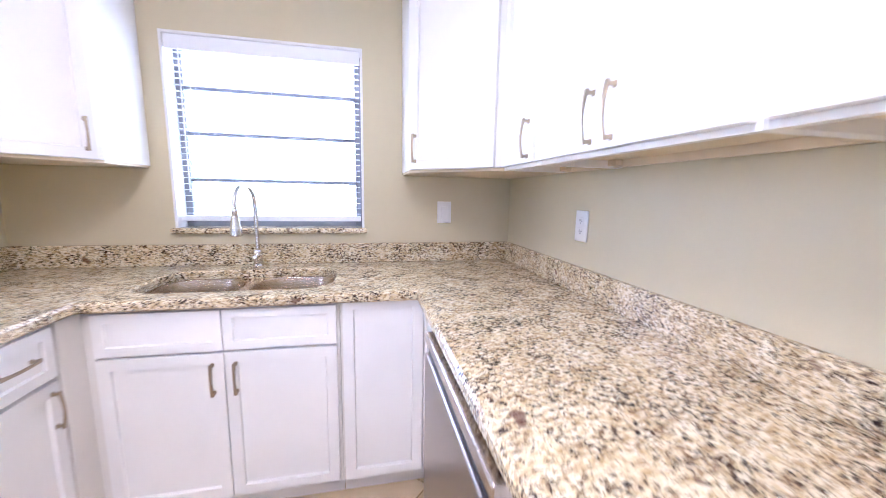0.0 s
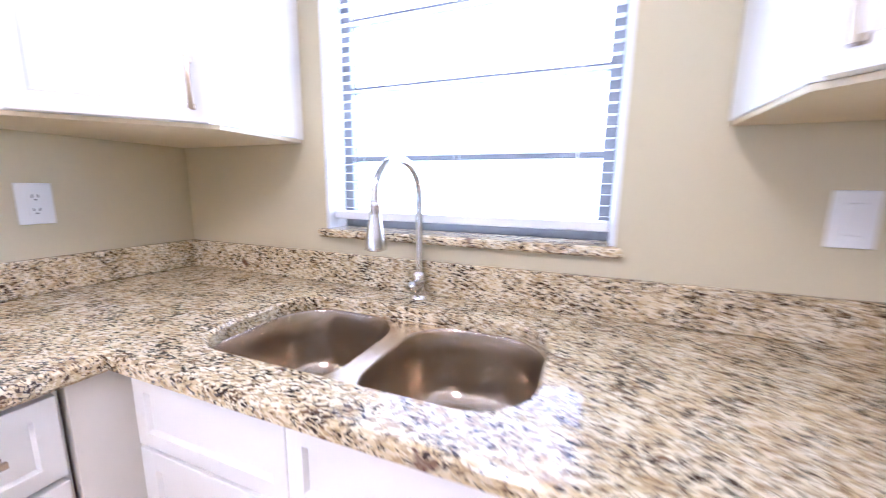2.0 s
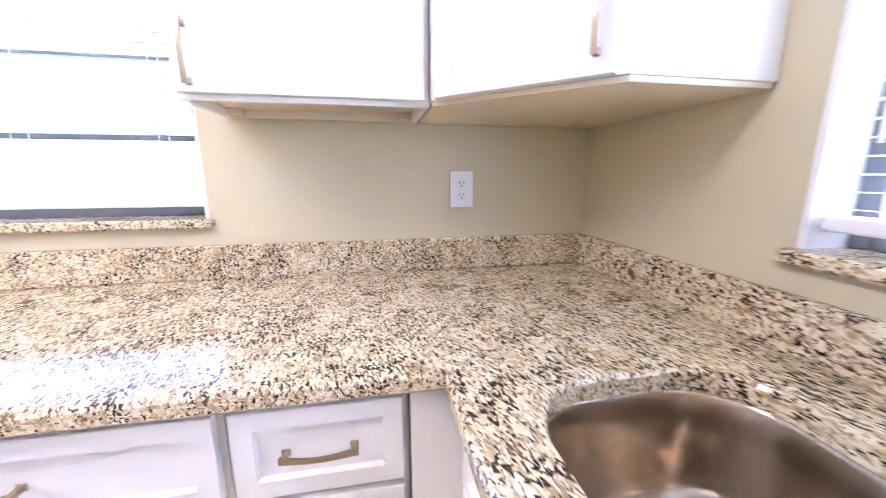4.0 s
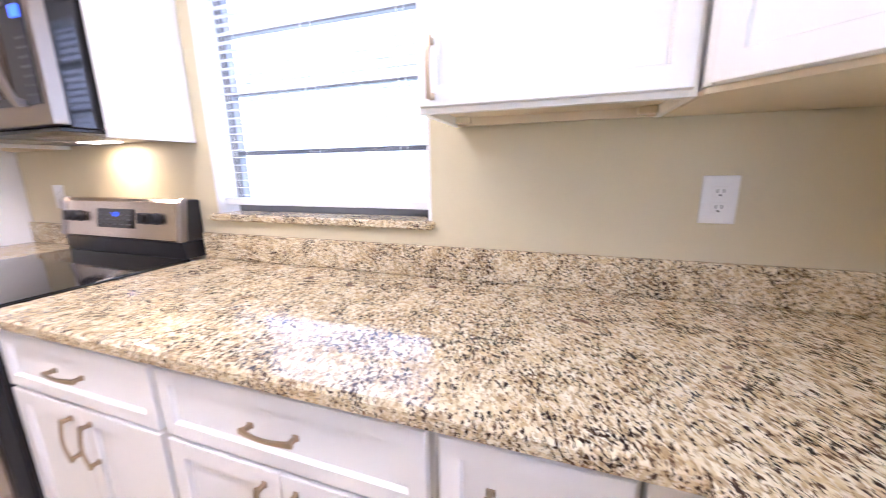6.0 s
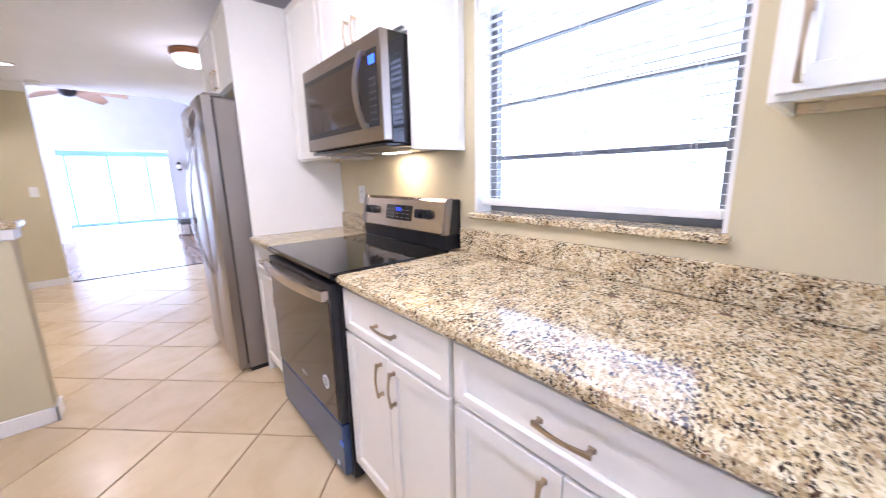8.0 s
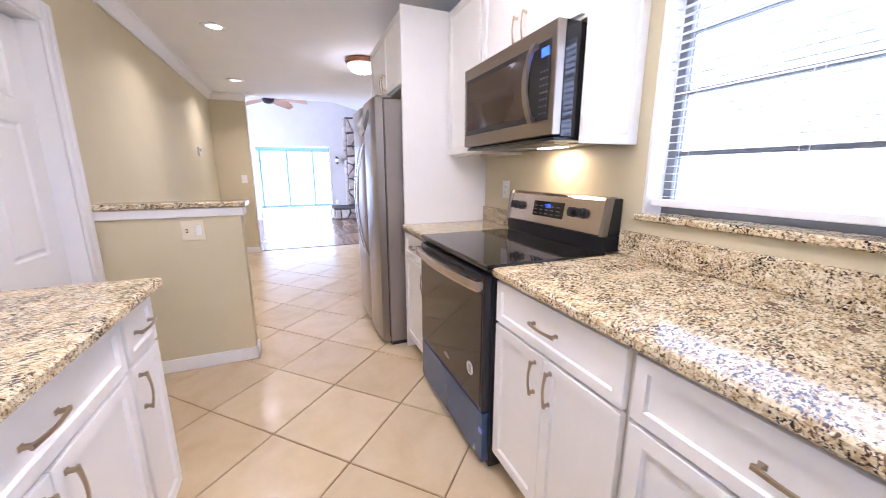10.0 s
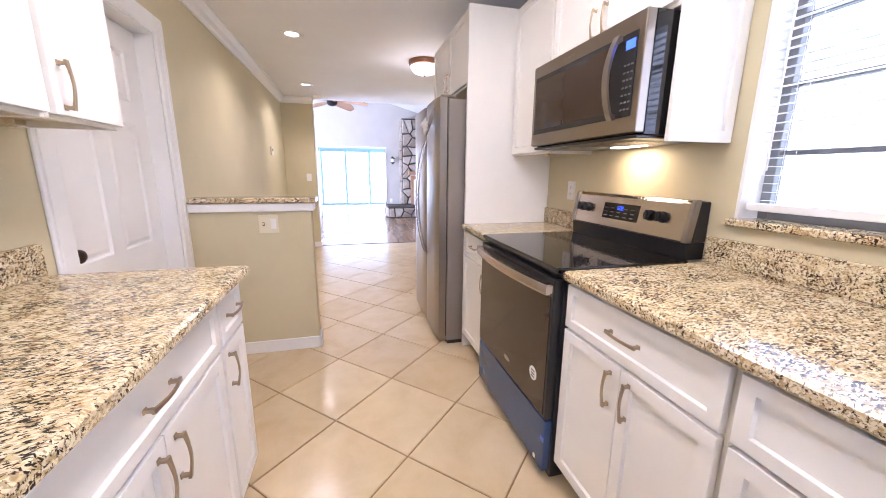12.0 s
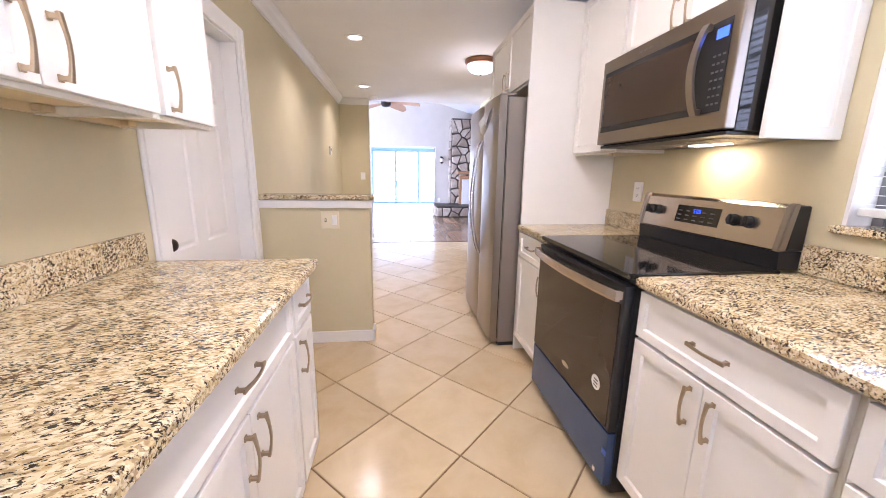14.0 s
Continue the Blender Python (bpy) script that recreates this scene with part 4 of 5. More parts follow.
part("print", bm, "grey", disp, "faint grey key labels")

# ---- microwave ----
MY0, MY1 = -1.2735, -0.5130
MW = MY1 - MY0
MZ0, MZ1 = 1.380, 1.794
mwv = thing("microwave", pose(0.405, MY0, MZ0, 0, 0, FACE_W), "stainless over-the-range microwave with a black window", "microwave")
MH = MZ1 - MZ0
part("case", bx(0, MW, 0.042, 0.403, 0.012, MH, bev=0.002), "black_glass", mwv, "glossy black case")
part("front_frame", bx(0.0, MW, 0.004, 0.0415, 0.018, MH, bev=0.004, seg=2), "dark_steel", mwv, "brownish brushed steel front")
dr = part("microwave_door", bx(0.028, MW - 0.030, 0.0005, 0.0038, 0.075, MH - 0.058, bev=0.001), "black", mwv, "black door and control field")
part("window", bx(0.045, MW * 0.80, -0.0015, 0.0003, 0.098, MH - 0.080, bev=0.0006), "oven_glass", dr, "dark glass window")
bm = bmesh.new()
hp = []
for i in range(15):
    u = i / 14
    hp.append((MW * 0.850, -0.012 - 0.036 * math.sin(math.pi * u) ** 0.8, 0.070 + u * 0.285))
sweep(bm, hp, [(-0.014, -0.006), (0.014, -0.006), (0.014, 0.004), (0.009, 0.008), (-0.009, 0.008), (-0.014, 0.004)], up=(0, 1, 0))
for z in (0.070, 0.335):
    box(bm, MW * 0.850 - 0.014, MW * 0.850 + 0.014, -0.018, 0.0002, z, z + 0.022, bev=0.003)
part("handle", bm, "steel", dr, "bowed steel handle")
part("display", bx(MW * 0.893, MW * 0.950, -0.0015, 0.0003, MH - 0.112, MH - 0.082), "clock", dr, "glowing blue display")
bm = bmesh.new()
for i in range(3):
    for k in range(7):
        box(bm, MW * 0.890 + i * 0.018, MW * 0.890 + i * 0.018 + 0.010, -0.0012, 0.0003, 0.098 + k * 0.025, 0.098 + k * 0.025 + 0.006)
part("keypad", bm, "grey", dr, "rows of small grey key labels")
bm = bx(0.01, MW - 0.01, 0.020, 0.395, 0.0, 0.0115, bev=0.002)
part("base_plate", bm, "black", mwv)
for xa in (0.09, MW - 0.31):
    gf = part("grease_filter", bx(xa - 0.006, xa + 0.226, 0.084, 0.252, -0.0014, -0.0002), "steel", mwv, "slotted metal grease filter")
    for i in range(9):
        part("slat", bx(xa, xa + 0.22, 0.09 + i * 0.018, 0.102 + i * 0.018, -0.004, -0.0016), "steel", gf)
part("lamp_cover", bx(MW * 0.40, MW * 0.62, 0.275, 0.335, -0.0035, -0.0003, bev=0.001), "hood_light", mwv, "glowing warm hood lamp")
bm = bmesh.new()
for xx in (MW * 0.36, MW * 0.40, MW * 0.44):
    box(bm, xx, xx + 0.020, 0.0028, 0.0039, MH - 0.034, MH - 0.026)
part("badge", bm, "steel", mwv)

# ---- refrigerator ----
RF0, RF1 = -2.715, -1.795
FWD = RF1 - RF0
fr = thing("refrigerator", pose(0.805, RF0, 0, 0, 0, FACE_W), "stainless side-by-side refrigerator with curved handles and film peeling at the top", "refrigerator")
part("cabinet", bx(0.004, FWD - 0.004, 0.075, 0.775, 0.028, 1.728, bev=0.004), "fridge_side", fr, "brownish grey side panels")
part("grille", bx(0.01, FWD - 0.01, 0.085, 0.2, 0.0, 0.0275), "black", fr)
SPL = 0.50
for a, b in ((0.004, SPL - 0.003), (SPL + 0.003, FWD - 0.004)):
    bm = bmesh.new()
    n = 10
    sec = []
    for i in range(n + 1):
        u = i / n
        sec.append((a + (b - a) * u, 0.004 + 0.012 * (2 * u - 1) ** 4))
    sec += [(b, 0.066), (a, 0.066)]
    lo = [bm.verts.new((x, y, 0.055)) for x, y in sec]
    hi = [bm.verts.new((x, y, 1.735)) for x, y in sec]
    bm.faces.new(lo)
    bm.faces.new(hi[::-1])
    for i in range(len(sec)):
        k = (i + 1) % len(sec)
        bm.faces.new((lo[i], lo[k], hi[k], hi[i]))
    bmesh.ops.recalc_face_normals(bm, faces=bm.faces[:])
    dd = part("door", bm, "steel", fr, "brushed steel door", True)
    part("gasket", bx(a + 0.01, b - 0.01, 0.0665, 0.0745, 0.06, 1.72), "dark", dd)
    hx = SPL - 0.045 if a < 0.1 else SPL + 0.045
    bm = bmesh.new()
    hp = [(hx, 0.006 - 0.070 * math.sin(math.pi * i / 18) ** 0.7, 0.62 + 0.86 * i / 18) for i in range(19)]
    sweep(bm, hp, [(-0.014, -0.007), (0.014, -0.007), (0.014, 0.004), (0.008, 0.008), (-0.008, 0.008), (-0.014, 0.004)], up=(0, 1, 0))
    part("handle", bm, "chrome", dd, "long curved steel handle", True)
for x in (0.05, FWD - 0.05):
    part("hinge_cover", bx(x - 0.035, x + 0.035, 0.03, 0.13, 1.7355, 1.752, bev=0.004), "fridge_side", fr)
    bm = bmesh.new()
    cyl(bm, (x, 0.10, 0.0), (x, 0.10, 0.0285), 0.02)
    part("foot", bm, "black", fr)
bm = bx(FWD - 0.035, FWD - 0.006, 0.022, 0.074, 0.030, 0.0545, bev=0.003)
part("hinge", bm, "steel", fr, "metal lower hinge")
bm = bmesh.new()
random.seed(5)
rows = []
for i in range(9):
    u = i / 8
    rows.append([bm.verts.new((FWD - 0.04 - 0.30 * u, -0.004 - 0.020 * random.random() - 0.014 * k, 1.66 - 0.10 * math.sin(u * 3.1) - 0.030 * k + 0.012 * random.random())) for k in range(3)])
for r0, r1 in zip(rows, rows[1:]):
    for k in range(2):
        bm.faces.new((r0[k], r1[k], r1[k + 1], r0[k + 1]))
part("peeling_film", bm, "clear", fr, "crumpled clear protective film", True)

# ---- dishwasher ----
dw = thing("dishwasher", pose(FE - 0.002, 0.7835, 0, 0, 0, FACE_E), "stainless dishwasher with a dark control strip under the counter", "dishwasher")
DWW = 0.606
part("tub", bx(0.004, DWW - 0.004, 0.035, 0.585, 0.10, CT - 0.040), "black", dw)
dwd = part("dishwasher_door", bx(0.003, DWW - 0.003, -0.046, 0.034, 0.112, 0.800, bev=0.006, seg=2), "steel", dw, "brushed steel door")
part("pocket_handle", bx(0.010, DWW - 0.010, -0.036, 0.034, 0.8005, 0.834, bev=0.003), "black", dwd, "dark pocket handle")
cp = part("control_strip", bx(0.003, DWW - 0.003, -0.046, 0.034, 0.8345, 0.866, bev=0.005, seg=2), "steel_h", dw)
for i in range(7):
    part("key", bx(0.26 + i * 0.042, 0.282 + i * 0.042, -0.0375, -0.0362, 0.812, 0.822), "grey", dwd)
part("toe_kick", bx(0.01, DWW - 0.01, 0.075, 0.585, 0, 0.0995), "black", dw)


# ---- switches and outlets ----
def wall_plate(m, kind, label, w=0.078, h=0.118, mat="plate"):
    p = thing("wall_switch" if kind != "outlet" else "wall_outlet", m, label, "switch" if kind != "outlet" else "outlet")
    part("plate", bx(-w / 2, w / 2, -0.006, -0.0003, -h / 2, h / 2, bev=0.0025, seg=2), mat, p)
    if kind == "outlet":
        for s in (-1, 1):
            r = part("receptacle", bx(-0.0165, 0.0165, -0.0082, -0.0062, s * 0.0195 - 0.0145, s * 0.0195 + 0.0145, bev=0.0012), mat, p)
            bm = bmesh.new()
            for xx in (-0.0065, 0.0065):
                box(bm, xx - 0.0011, xx + 0.0011, -0.0086, -0.0083, s * 0.0195 - 0.002, s * 0.0195 + 0.007)
            cyl(bm, (0, -0.0083, s * 0.0195 - 0.008), (0, -0.0086, s * 0.0195 - 0.008), 0.0026, seg=10)
            part("slots", bm, "dark", r)
    elif kind == "rocker":
        part("rocker", bx(-0.017, 0.017, -0.0095, -0.0062, -0.034, 0.034, bev=0.002), mat, p)
    elif kind == "double":
        part("rocker", bx(w / 4 - 0.016, w / 4 + 0.016, -0.0095, -0.0062, -0.033, 0.033, bev=0.002), "plate", p)
        part("toggle_field", bx(-w / 4 - 0.006, -w / 4 + 0.006, -0.0072, -0.0062, -0.012, 0.012), "bronze", p)
        part("toggle", bx(-w / 4 - 0.0035, -w / 4 + 0.0035, -0.016, -0.0073, -0.004, 0.008, bev=0.001), mat, p)
    return p


wall_plate(pose(1.990, YN, 1.182), "rocker", "white rocker switch on the wall beside the sink window")
wall_plate(pose(XE, 0.973, 1.171, 0, 0, FACE_E), "outlet", "white double outlet above the long counter")
wall_plate(pose(0, 1.255, 1.174, 0, 0, FACE_W), "outlet", "white double outlet near the sink corner")
wall_plate(pose(0, -1.455, 1.148, 0, 0, FACE_W), "outlet", "white outlet beside the range", h=0.115)
wall_plate(pose(1.909, -1.98, 0.911, 0, 0, 180), "double", "ivory two-gang switch plate on the half wall", w=0.121, h=0.121, mat="ivory")
wall_plate(pose(2.02, STUB, 1.165, 0, 0, 180), "rocker", "white switch on the short wall")
wall_plate(pose(0.20, SOUTH, 0.43, 0, 0, 180), "outlet", "white outlet on the living room wall")
th = thing("thermostat", pose(XE, -4.75, 1.52, 0, 0, FACE_E), "small white thermostat on the passage wall", "thermostat")
part("case", bx(-0.045, 0.045, -0.024, -0.0005, -0.055, 0.055, bev=0.006, seg=2), "plate", th)
part("dial", bx(-0.025, 0.025, -0.027, -0.0245, 0.0, 0.03), "grey", th)


# ---- ceiling lights ----
def can_light(x, y):
    c = thing("recessed_light", pose(x, y, CEIL), "glowing recessed ceiling light with a white ring", "light", "recessed lights")
    bm = bmesh.new()
    lathe(bm, [(0.100, -0.0005), (0.098, -0.008), (0.072, -0.011), (0.058, -0.006), (0.056, -0.0005)], seg=32)
    part("trim_ring", bm, "trim", c, smooth=True)
    bm = bmesh.new()
    lathe(bm, [(0.0555, -0.0004), (0.046, -0.003), (0.001, -0.005)], seg=28)
    part("bulb", bm, "can", c, "warm glowing bulb", True)
    d = bpy.data.lights.new("can_lamp", "AREA")
    d.shape, d.size, d.energy, d.color = "DISK", 0.12, CAN_POWER, (1.0, 0.86, 0.66)
    d.spread = radians(130)
    l = new("can_lamp", d)
    l.parent = c
    l.matrix_basis = pose(0, 0, -0.014)
    return c


for x, y in ((1.80, -2.985), (1.895, -4.866)):
    can_light(x, y)

fl = thing("flush_light", pose(0.560, -3.43, CEIL), "white glass dome ceiling light with a bronze ring", "light")
bm = bmesh.new()
lathe(bm, [(0.165, -0.0005), (0.168, -0.020), (0.160, -0.045), (0.145, -0.050), (0.14, -0.0005)], seg=36)
part("ring", bm, "copper", fl, "bronze ring", True)
bm = bmesh.new()
lathe(bm, [(0.146, -0.044), (0.140, -0.075), (0.115, -0.108), (0.07, -0.128), (0.02, -0.135), (0.001, -0.135)], seg=36)
part("dome", bm, "dome", fl, "glowing white glass dome", True)
bm = bmesh.new()
lathe(bm, [(0.012, -0.134), (0.010, -0.142), (0.006, -0.150), (0.001, -0.152)], seg=16)
part("finial", bm, "copper", fl, smooth=True)
d = bpy.data.lights.new("dome_lamp", "POINT")
d.energy, d.color, d.shadow_soft_size = 5.0, (1.0, 0.9, 0.75), 0.12
l = new("dome_lamp", d)
l.parent = fl
l.matrix_basis = pose(0, 0, -0.29)

sd = thing("smoke_detector", pose(1.803, -5.60, CEIL), "small round white smoke detector on the ceiling", "detector")
part("base", lathe(bmesh.new(), [(0.068, -0.0005), (0.068, -0.012), (0.062, -0.014), (0.060, -0.0005)], seg=28), "plate", sd, smooth=True)
part("cover", lathe(bmesh.new(), [(0.060, -0.0145), (0.056, -0.030), (0.045, -0.038), (0.001, -0.039)], seg=28), "plate", sd, smooth=True)

# assumed kitchen ceiling fixture over the aisle, out of view, added for warm fill
kl = thing("assumed_fixture", pose(1.19, -0.40, CEIL), "assumed long white diffuser ceiling light over the aisle, out of view", "light")
part("frame", bx(-0.20, 0.20, -0.62, 0.62, -0.030, -0.0005, bev=0.006), "trim", kl)
bm = bx(-0.17, 0.17, -0.59, 0.59, -0.062, -0.0305, bev=0.015, seg=3)
part("diffuser", bm, glow("fill_diffuser_glow", (1.0, 0.86, 0.65), 22.0), kl, "glowing white diffuser", True)

# hood lamp
d = bpy.data.lights.new("hood_lamp", "AREA")
d.shape, d.size, d.size_y, d.energy, d.color = "RECTANGLE", 0.16, 0.06, 1.6, (1.0, 0.76, 0.42)
l = new("hood_lamp", d)
l.parent = mwv
l.matrix_basis = pose(MW * 0.51, 0.305, -0.006)

# ---- living room ----
# fan hung from the vault
FANX, FANY, FANZ = 1.68, -8.1, 2.74
fan = thing("ceiling_fan", pose(FANX, FANY, FANZ), "ceiling fan with palm-leaf wooden blades and a black motor", "fan")
bm = bmesh.new()
cyl(bm, (0, 0, 0.10), (0, 0, vault(FANX) - FANZ - 0.002), 0.014)
part("rod", bm, "bronze", fan)
bm = bmesh.new()
lathe(bm, [(0.02, 0.13), (0.09, 0.10), (0.115, 0.04), (0.115, -0.02), (0.08, -0.06), (0.03, -0.075), (0.001, -0.076)], seg=28)
part("motor", bm, "black", fan, "black motor housing", True)
for i in range(5):
    bm = bmesh.new()
    top, bot = [], []
    n = 12
    for k in range(n + 1):
        u = k / n
        wdt = 0.03 + 0.125 * math.sin(math.pi * min(1, u * 0.93 + 0.04)) ** 0.8
        for lst, dz in ((top, 0.004), (bot, -0.004)):
            lst.append((bm.verts.new((0.12 + 0.66 * u, -wdt, 0.03 - 0.07 * u * u + dz + 0.02)), bm.verts.new((0.12 + 0.66 * u, wdt, 0.03 - 0.07 * u * u + dz - 0.02))))
    for lst in (top, bot):
        for a, b in zip(lst, lst[1:]):
            bm.faces.new((a[0], b[0], b[1], a[1]))
    for k in range(n):
        for s in (0, 1):
            bm.faces.new((top[k][s], top[k + 1][s], bot[k + 1][s], bot[k][s]))
    bmesh.ops.recalc_face_normals(bm, faces=bm.faces[:])
    part("blade", bm, "wood", fan, "leaf-shaped wooden blade", True, m=pose(0, 0, 0, 0, 0, 20 + 72 * i))

# fireplace: chimney breast faced with field stones
fp = thing("fireplace", pose(-1.32, SOUTH, 0), "tall field stone fireplace with a raised hearth and wooden mantel", "fireplace")
CHW, CHD = 1.235, 0.30
part("chimney_core", bx(0, CHW - 0.03, 0.001, CHD - 0.03, 0.0, vault(-1.32) - 0.01), "mortar", fp)
part("hearth_core", bx(0, CHW + 0.42, 0.001, CHD + 0.42, 0.0, 0.28), "mortar", fp)
part("hearth_top", bx(-0.02, CHW + 0.45, 0.001, CHD + 0.46, 0.2805, 0.33, bev=0.008), "mortar", fp, "dark slate hearth top")
part("mantel", bx(0.10, CHW - 0.18, CHD + 0.03, CHD + 0.24, 1.20, 1.29, bev=0.012), "wood", fp, "thick wooden mantel")
part("fire_surround", bx(0.18, CHW - 0.26, CHD + 0.03, CHD + 0.08, 0.331, 1.16, bev=0.01), "wood", fp, "light wooden fire surround")
part("fire_screen", bx(0.26, CHW - 0.34, CHD + 0.081, CHD + 0.10, 0.335, 1.06, bev=0.01), "plate", fp, "white fireplace screen")


def stone_cells(w, h, size, seed):
    """Irregular cells that fill a w by h field, each drawn in by the joint."""
    rnd = random.Random(seed)
    nx, nz = max(1, round(w / size)), max(1, round(h / size))
    pts = [((i + 0.5 + rnd.uniform(-0.42, 0.42)) * w / nx, (k + 0.5 + rnd.uniform(-0.42, 0.42)) * h / nz) for i in range(nx) for k in range(nz)]
    cells = []
    for p in pts:
        poly = [(0, 0), (w, 0), (w, h), (0, h)]
        for q in pts:
            if q is p or abs(q[0] - p[0]) > 3 * size or abs(q[1] - p[1]) > 3 * size:
                continue
            nxv, nzv = q[0] - p[0], q[1] - p[1]
            lim = ((q[0] ** 2 + q[1] ** 2) - (p[0] ** 2 + p[1] ** 2)) / 2
            out = []
            for i in range(len(poly)):
                u, v = poly[i - 1], poly[i]
                du, dv = lim - nxv * u[0] - nzv * u[1], lim - nxv * v[0] - nzv * v[1]
                if (du >= 0) != (dv >= 0):
                    f = du / (du - dv)
                    out.append((u[0] + (v[0] - u[0]) * f, u[1] + (v[1] - u[1]) * f))
                if dv >= 0:
                    out.append(v)
            poly = out
        if len(poly) >= 3:
            cells.append((p, poly))
    return cells


def lay_stones(w, h, size, seed, m):
    rnd = random.Random(seed + 50)
    for (cx, cz), poly in stone_cells(w, h, size, seed):
        if len(poly) < 3:
            continue
        mx = sum(q[0] for q in poly) / len(poly)
        mz = sum(q[1] for q in poly) / len(poly)
        bm = bmesh.new()
        rings = []
        for k, y in ((0.86, 0.0), (0.84, -0.030), (0.70, -0.045 - rnd.uniform(0, 0.015))):
            rings.append([bm.verts.new(((q[0] - mx) * k, y, (q[1] - mz) * k)) for q in poly])
        n = len(poly)
        for r0, r1 in zip(rings, rings[1:]):
            for i in range(n):
                bm.faces.new((r0[i], r0[(i + 1) % n], r1[(i + 1) % n], r1[i]))
        bm.faces.new(rings[-1])
        bmesh.ops.recalc_face_normals(bm, faces=bm.faces[:])
        part("stone", bm, "stone", fp, m=m @ pose(mx, 0, mz))


CHH = vault(-1.32) - 0.36
lay_stones(CHW - 0.03, CHH, 0.24, 1, pose(CHW - 0.03, CHD - 0.03, 0.34, 0, 0, 180))
lay_stones(CHD - 0.03, CHH, 0.22, 2, pose(CHW - 0.03, 0.0, 0.34, 0, 0, 90))
lay_stones(CHW + 0.42, 0.275, 0.19, 3, pose(CHW + 0.42, CHD + 0.42, 0.003, 0, 0, 180))
lay_stones(CHD + 0.42, 0.275, 0.19, 4, pose(CHW + 0.42, 0.0, 0.003, 0, 0, 90))

sc = thing("wall_sconce", pose(0.14, SOUTH, 1.61), "small dark lantern sconce on the living room wall", "sconce")
bm = bx(-0.03, 0.03, 0.0005, 0.015, -0.02, 0.10, bev=0.004)
sweep(bm, [(0, 0.012, 0.05), (0, 0.06, 0.10), (0, 0.10, 0.06)], circle(0.007, 8), up=(1, 0, 0))
part("bracket", bm, "bronze", sc)
bm = bmesh.new()
lathe(bm, [(0.01, 0.09), (0.02, 0.075), (0.06, 0.045), (0.062, 0.038), (0.02, 0.037)], 0, 0.10, 16)
part("cap", bm, "bronze", sc, smooth=True)
bm = bmesh.new()
lathe(bm, [(0.045, 0.037), (0.055, -0.02), (0.04, -0.07), (0.012, -0.085)], 0, 0.10, 16)
part("lantern_glass", bm, "plate", sc, smooth=True)
bm = bmesh.new()
lathe(bm, [(0.05, -0.060), (0.052, -0.075), (0.02, -0.10), (0.004, -0.12)], 0, 0.10, 16)
part("base", bm, "bronze", sc, smooth=True)

# opening trim, sun room glazing
trim_run("trim_opening", [(SL[0] - 0.03, SL[0], SOUTH - WT, SOUTH + 0.012, 0, SL[3] + 0.03), (SL[1], SL[1] + 0.03, SOUTH - WT, SOUTH + 0.012, 0, SL[3] + 0.03), (SL[0], SL[1], SOUTH - WT, SOUTH + 0.012, SL[3] - 0.012, SL[3] + 0.03)], "thin white trim round the opening")
gl = thing("window_3", pose(0, -14.2, 0), "sliding glass doors of the sun room", "window")
gl["kind"] = "structure"
for i in range(7):
    x = -1.2 + 0.9 * i
    part("post", bx(x - 0.04, x + 0.04, -0.03, 0.03, 0, 2.019, bev=0.003), "pale", gl)
part("rail", bx(-1.2, 4.2, -0.031, 0.031, 0.0, 0.07), "pale", gl)
sf = thing("ceiling_fan", pose(1.05, -12.2, 2.12), "pale ceiling fan in the sun room", "fan")
bm = bmesh.new()
cyl(bm, (0, 0, 0.05), (0, 0, 0.229), 0.015)
part("rod", bm, "plate", sf)
bm = bmesh.new()
lathe(bm, [(0.03, 0.08), (0.09, 0.05), (0.09, 0), (0.05, -0.04), (0.001, -0.045)], seg=20)
part("motor", bm, "plate", sf, smooth=True)
for i in range(4):
    part("blade", bx(0.09, 0.58, -0.06, 0.06, 0.012, 0.020, bev=0.003), "slat", sf, m=pose(0, 0, 0, 10, 0, 90 * i + 25))


# ---- floor pieces ----
def clip_poly(poly, x0, x1, y0, y1):
    for axis, lim, sign in ((0, x0, 1), (0, x1, -1), (1, y0, 1), (1, y1, -1)):
        out = []
        for i in range(len(poly)):
            a, b = poly[i - 1], poly[i]
            da, db = sign * (a[axis] - lim), sign * (b[axis] - lim)
            if (da >= 0) != (db >= 0):
                u = da / (da - db)
                out.append((a[0] + (b[0] - a[0]) * u, a[1] + (b[1] - a[1]) * u))
            if db >= 0:
                out.append(b)
        poly = out
        if len(poly) < 3:
            return []
    return poly


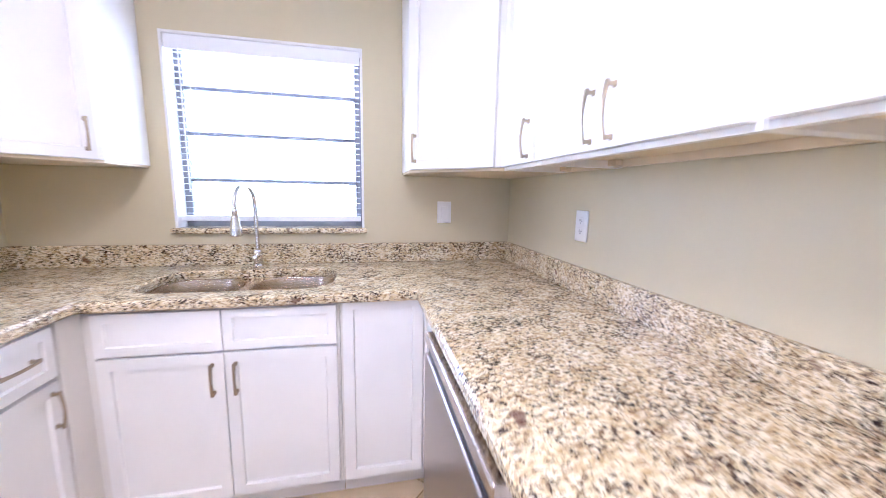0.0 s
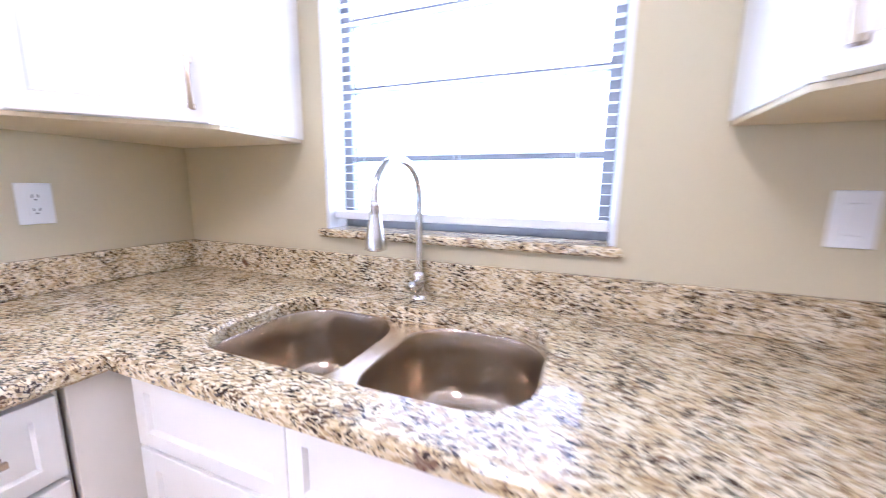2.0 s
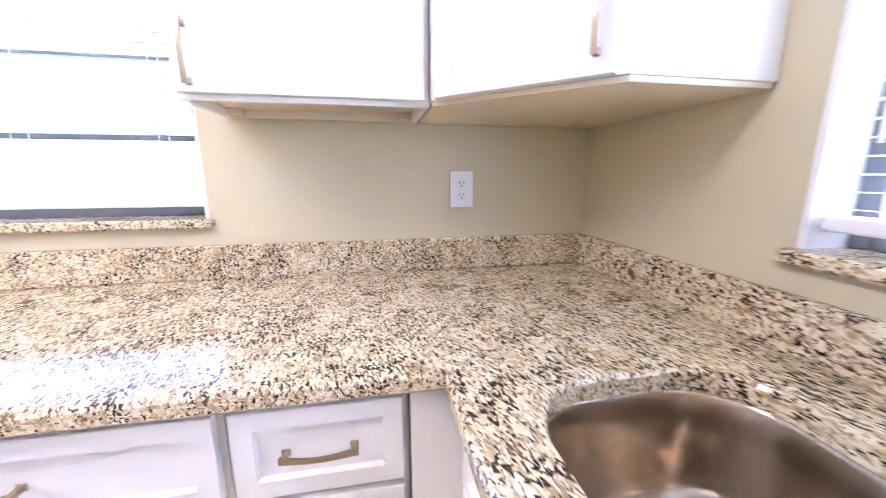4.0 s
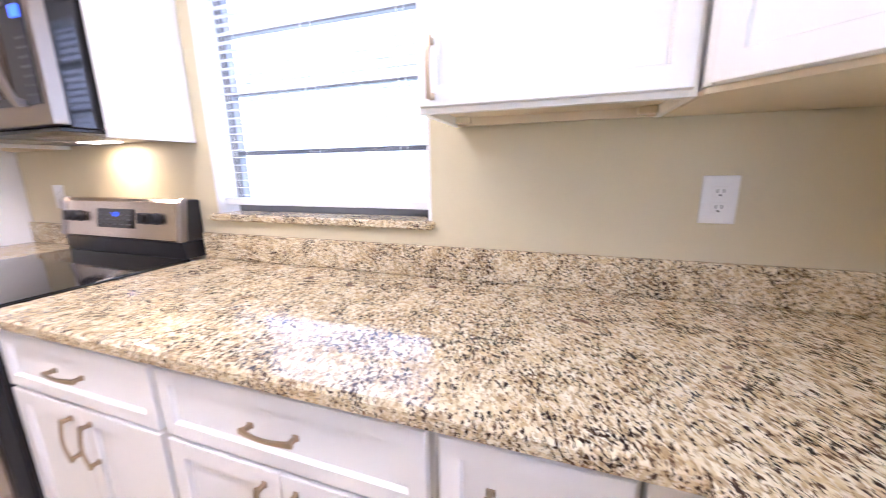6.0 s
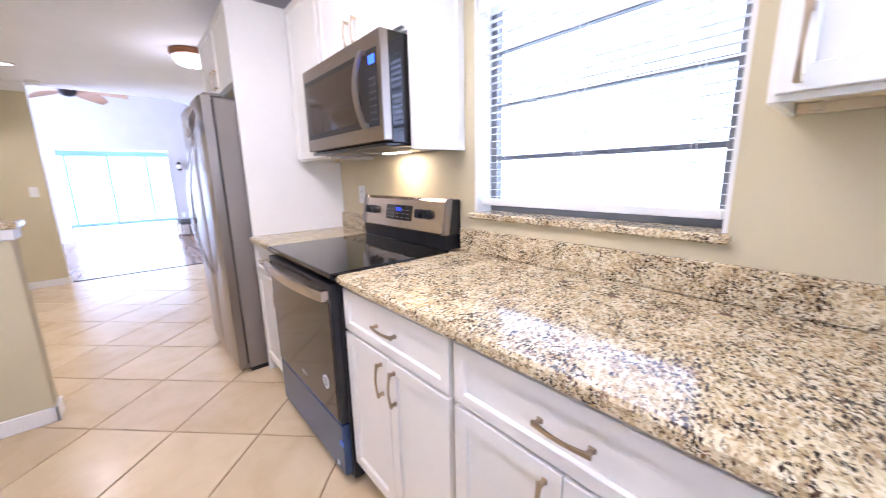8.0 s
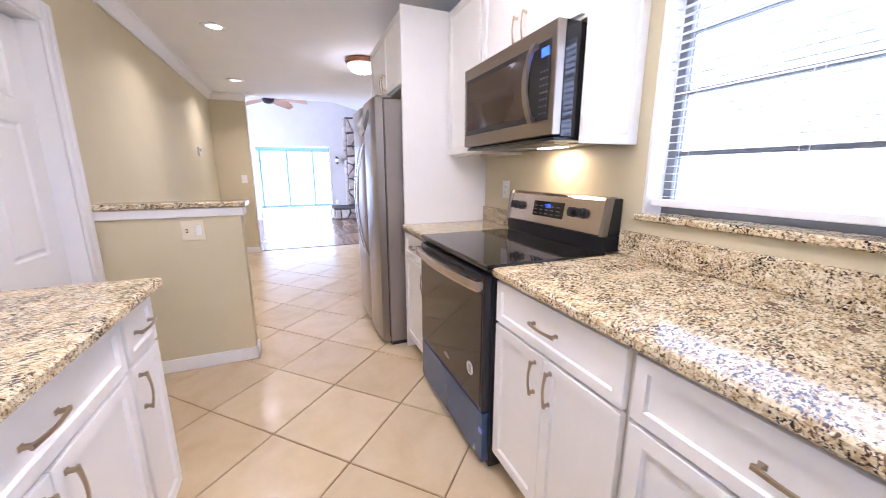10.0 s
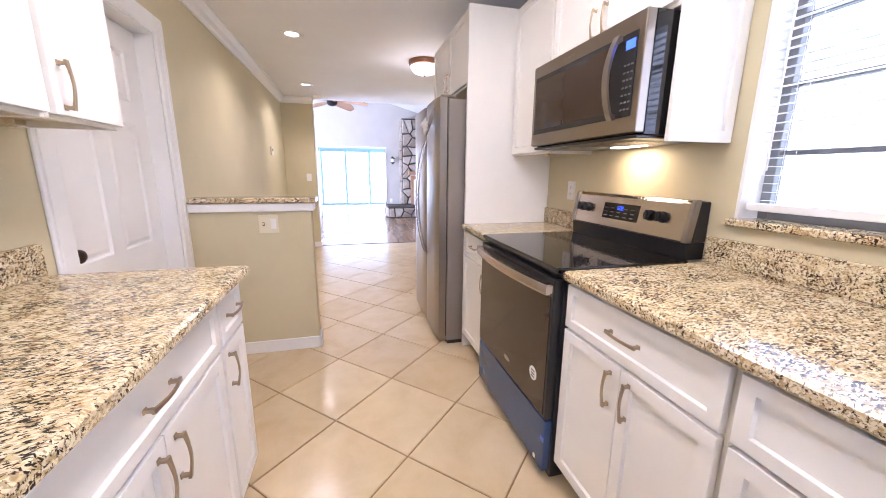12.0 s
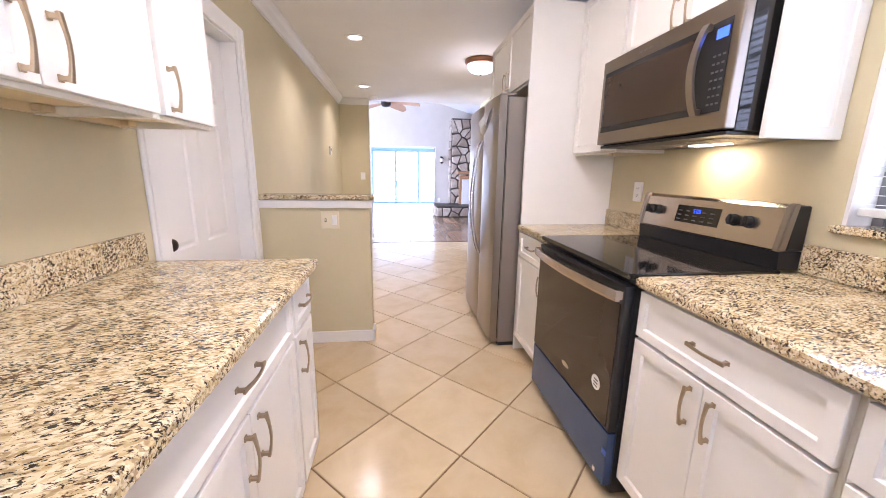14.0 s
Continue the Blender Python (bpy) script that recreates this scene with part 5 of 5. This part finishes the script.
def tile_piece(poly, e=0.0025):
    bm = bmesh.new()
    inner = offset_poly(poly, e)
    lo = [bm.verts.new((x, y, -0.006)) for x, y in poly]
    mid = [bm.verts.new((x, y, -0.0022)) for x, y in poly]
    hi = [bm.verts.new((x, y, 0.0)) for x, y in inner]
    n = len(poly)
    for a, b in ((lo, mid), (mid, hi)):
        for i in range(n):
            bm.faces.new((a[i], a[(i + 1) % n], b[(i + 1) % n], b[i]))
    bm.faces.new(hi)
    me = bpy.data.meshes.new("tile")
    bm.to_mesh(me)
    bm.free()
    me.materials.append(M["tile"])
    return me


floor = bpy.data.objects["floor"]
PITCH, GROUT = 0.457, 0.007
HALF = PITCH / math.sqrt(2)
TX, TY = 1.176, -0.790            # one joint crossing
h2 = (PITCH - GROUT) / math.sqrt(2)
full = [(0, -h2), (h2, 0), (0, h2), (-h2, 0)]
FULL = tile_piece(full)
for i in range(-30, 31):
    for k in range(-40, 41):
        if (i + k) % 2 == 0:
            continue
        cx, cy = TX + i * HALF, TY + k * HALF
        if cx < -HALF or cx > XE + HALF or cy < -5.85 - HALF or cy > YN + HALF:
            continue
        poly = clip_poly([(cx + a, cy + b) for a, b in full], 0.0, XE, -5.84, YN)
        if len(poly) < 3:
            continue
        area = abs(sum(poly[j - 1][0] * poly[j][1] - poly[j][0] * poly[j - 1][1] for j in range(len(poly)))) / 2
        if area < 0.002:
            continue
        if len(poly) == 4 and area > 0.99 * 2 * h2 * h2:
            part("tile", FULL, None, floor, m=pose(cx, cy, 0))
        else:
            part("tile", tile_piece([(x - cx, y - cy) for x, y in poly]), None, floor, m=pose(cx, cy, 0))

lf = bpy.data.objects["floor_living"]
plank = bx(-0.078, 0.078, -0.60, 0.60, -0.006, 0.0)
pl = bpy.data.meshes.new("plank")
plank.to_mesh(pl)
plank.free()
pl.materials.append(M["planks"])
rnd = random.Random(9)
for i in range(-8, 25):
    y = -6.48
    while y > SOUTH - 0.3:
        part("plank", pl, None, lf, m=pose(0.16 * i, y, rnd.uniform(-0.0006, 0.0006)))
        y -= 1.204
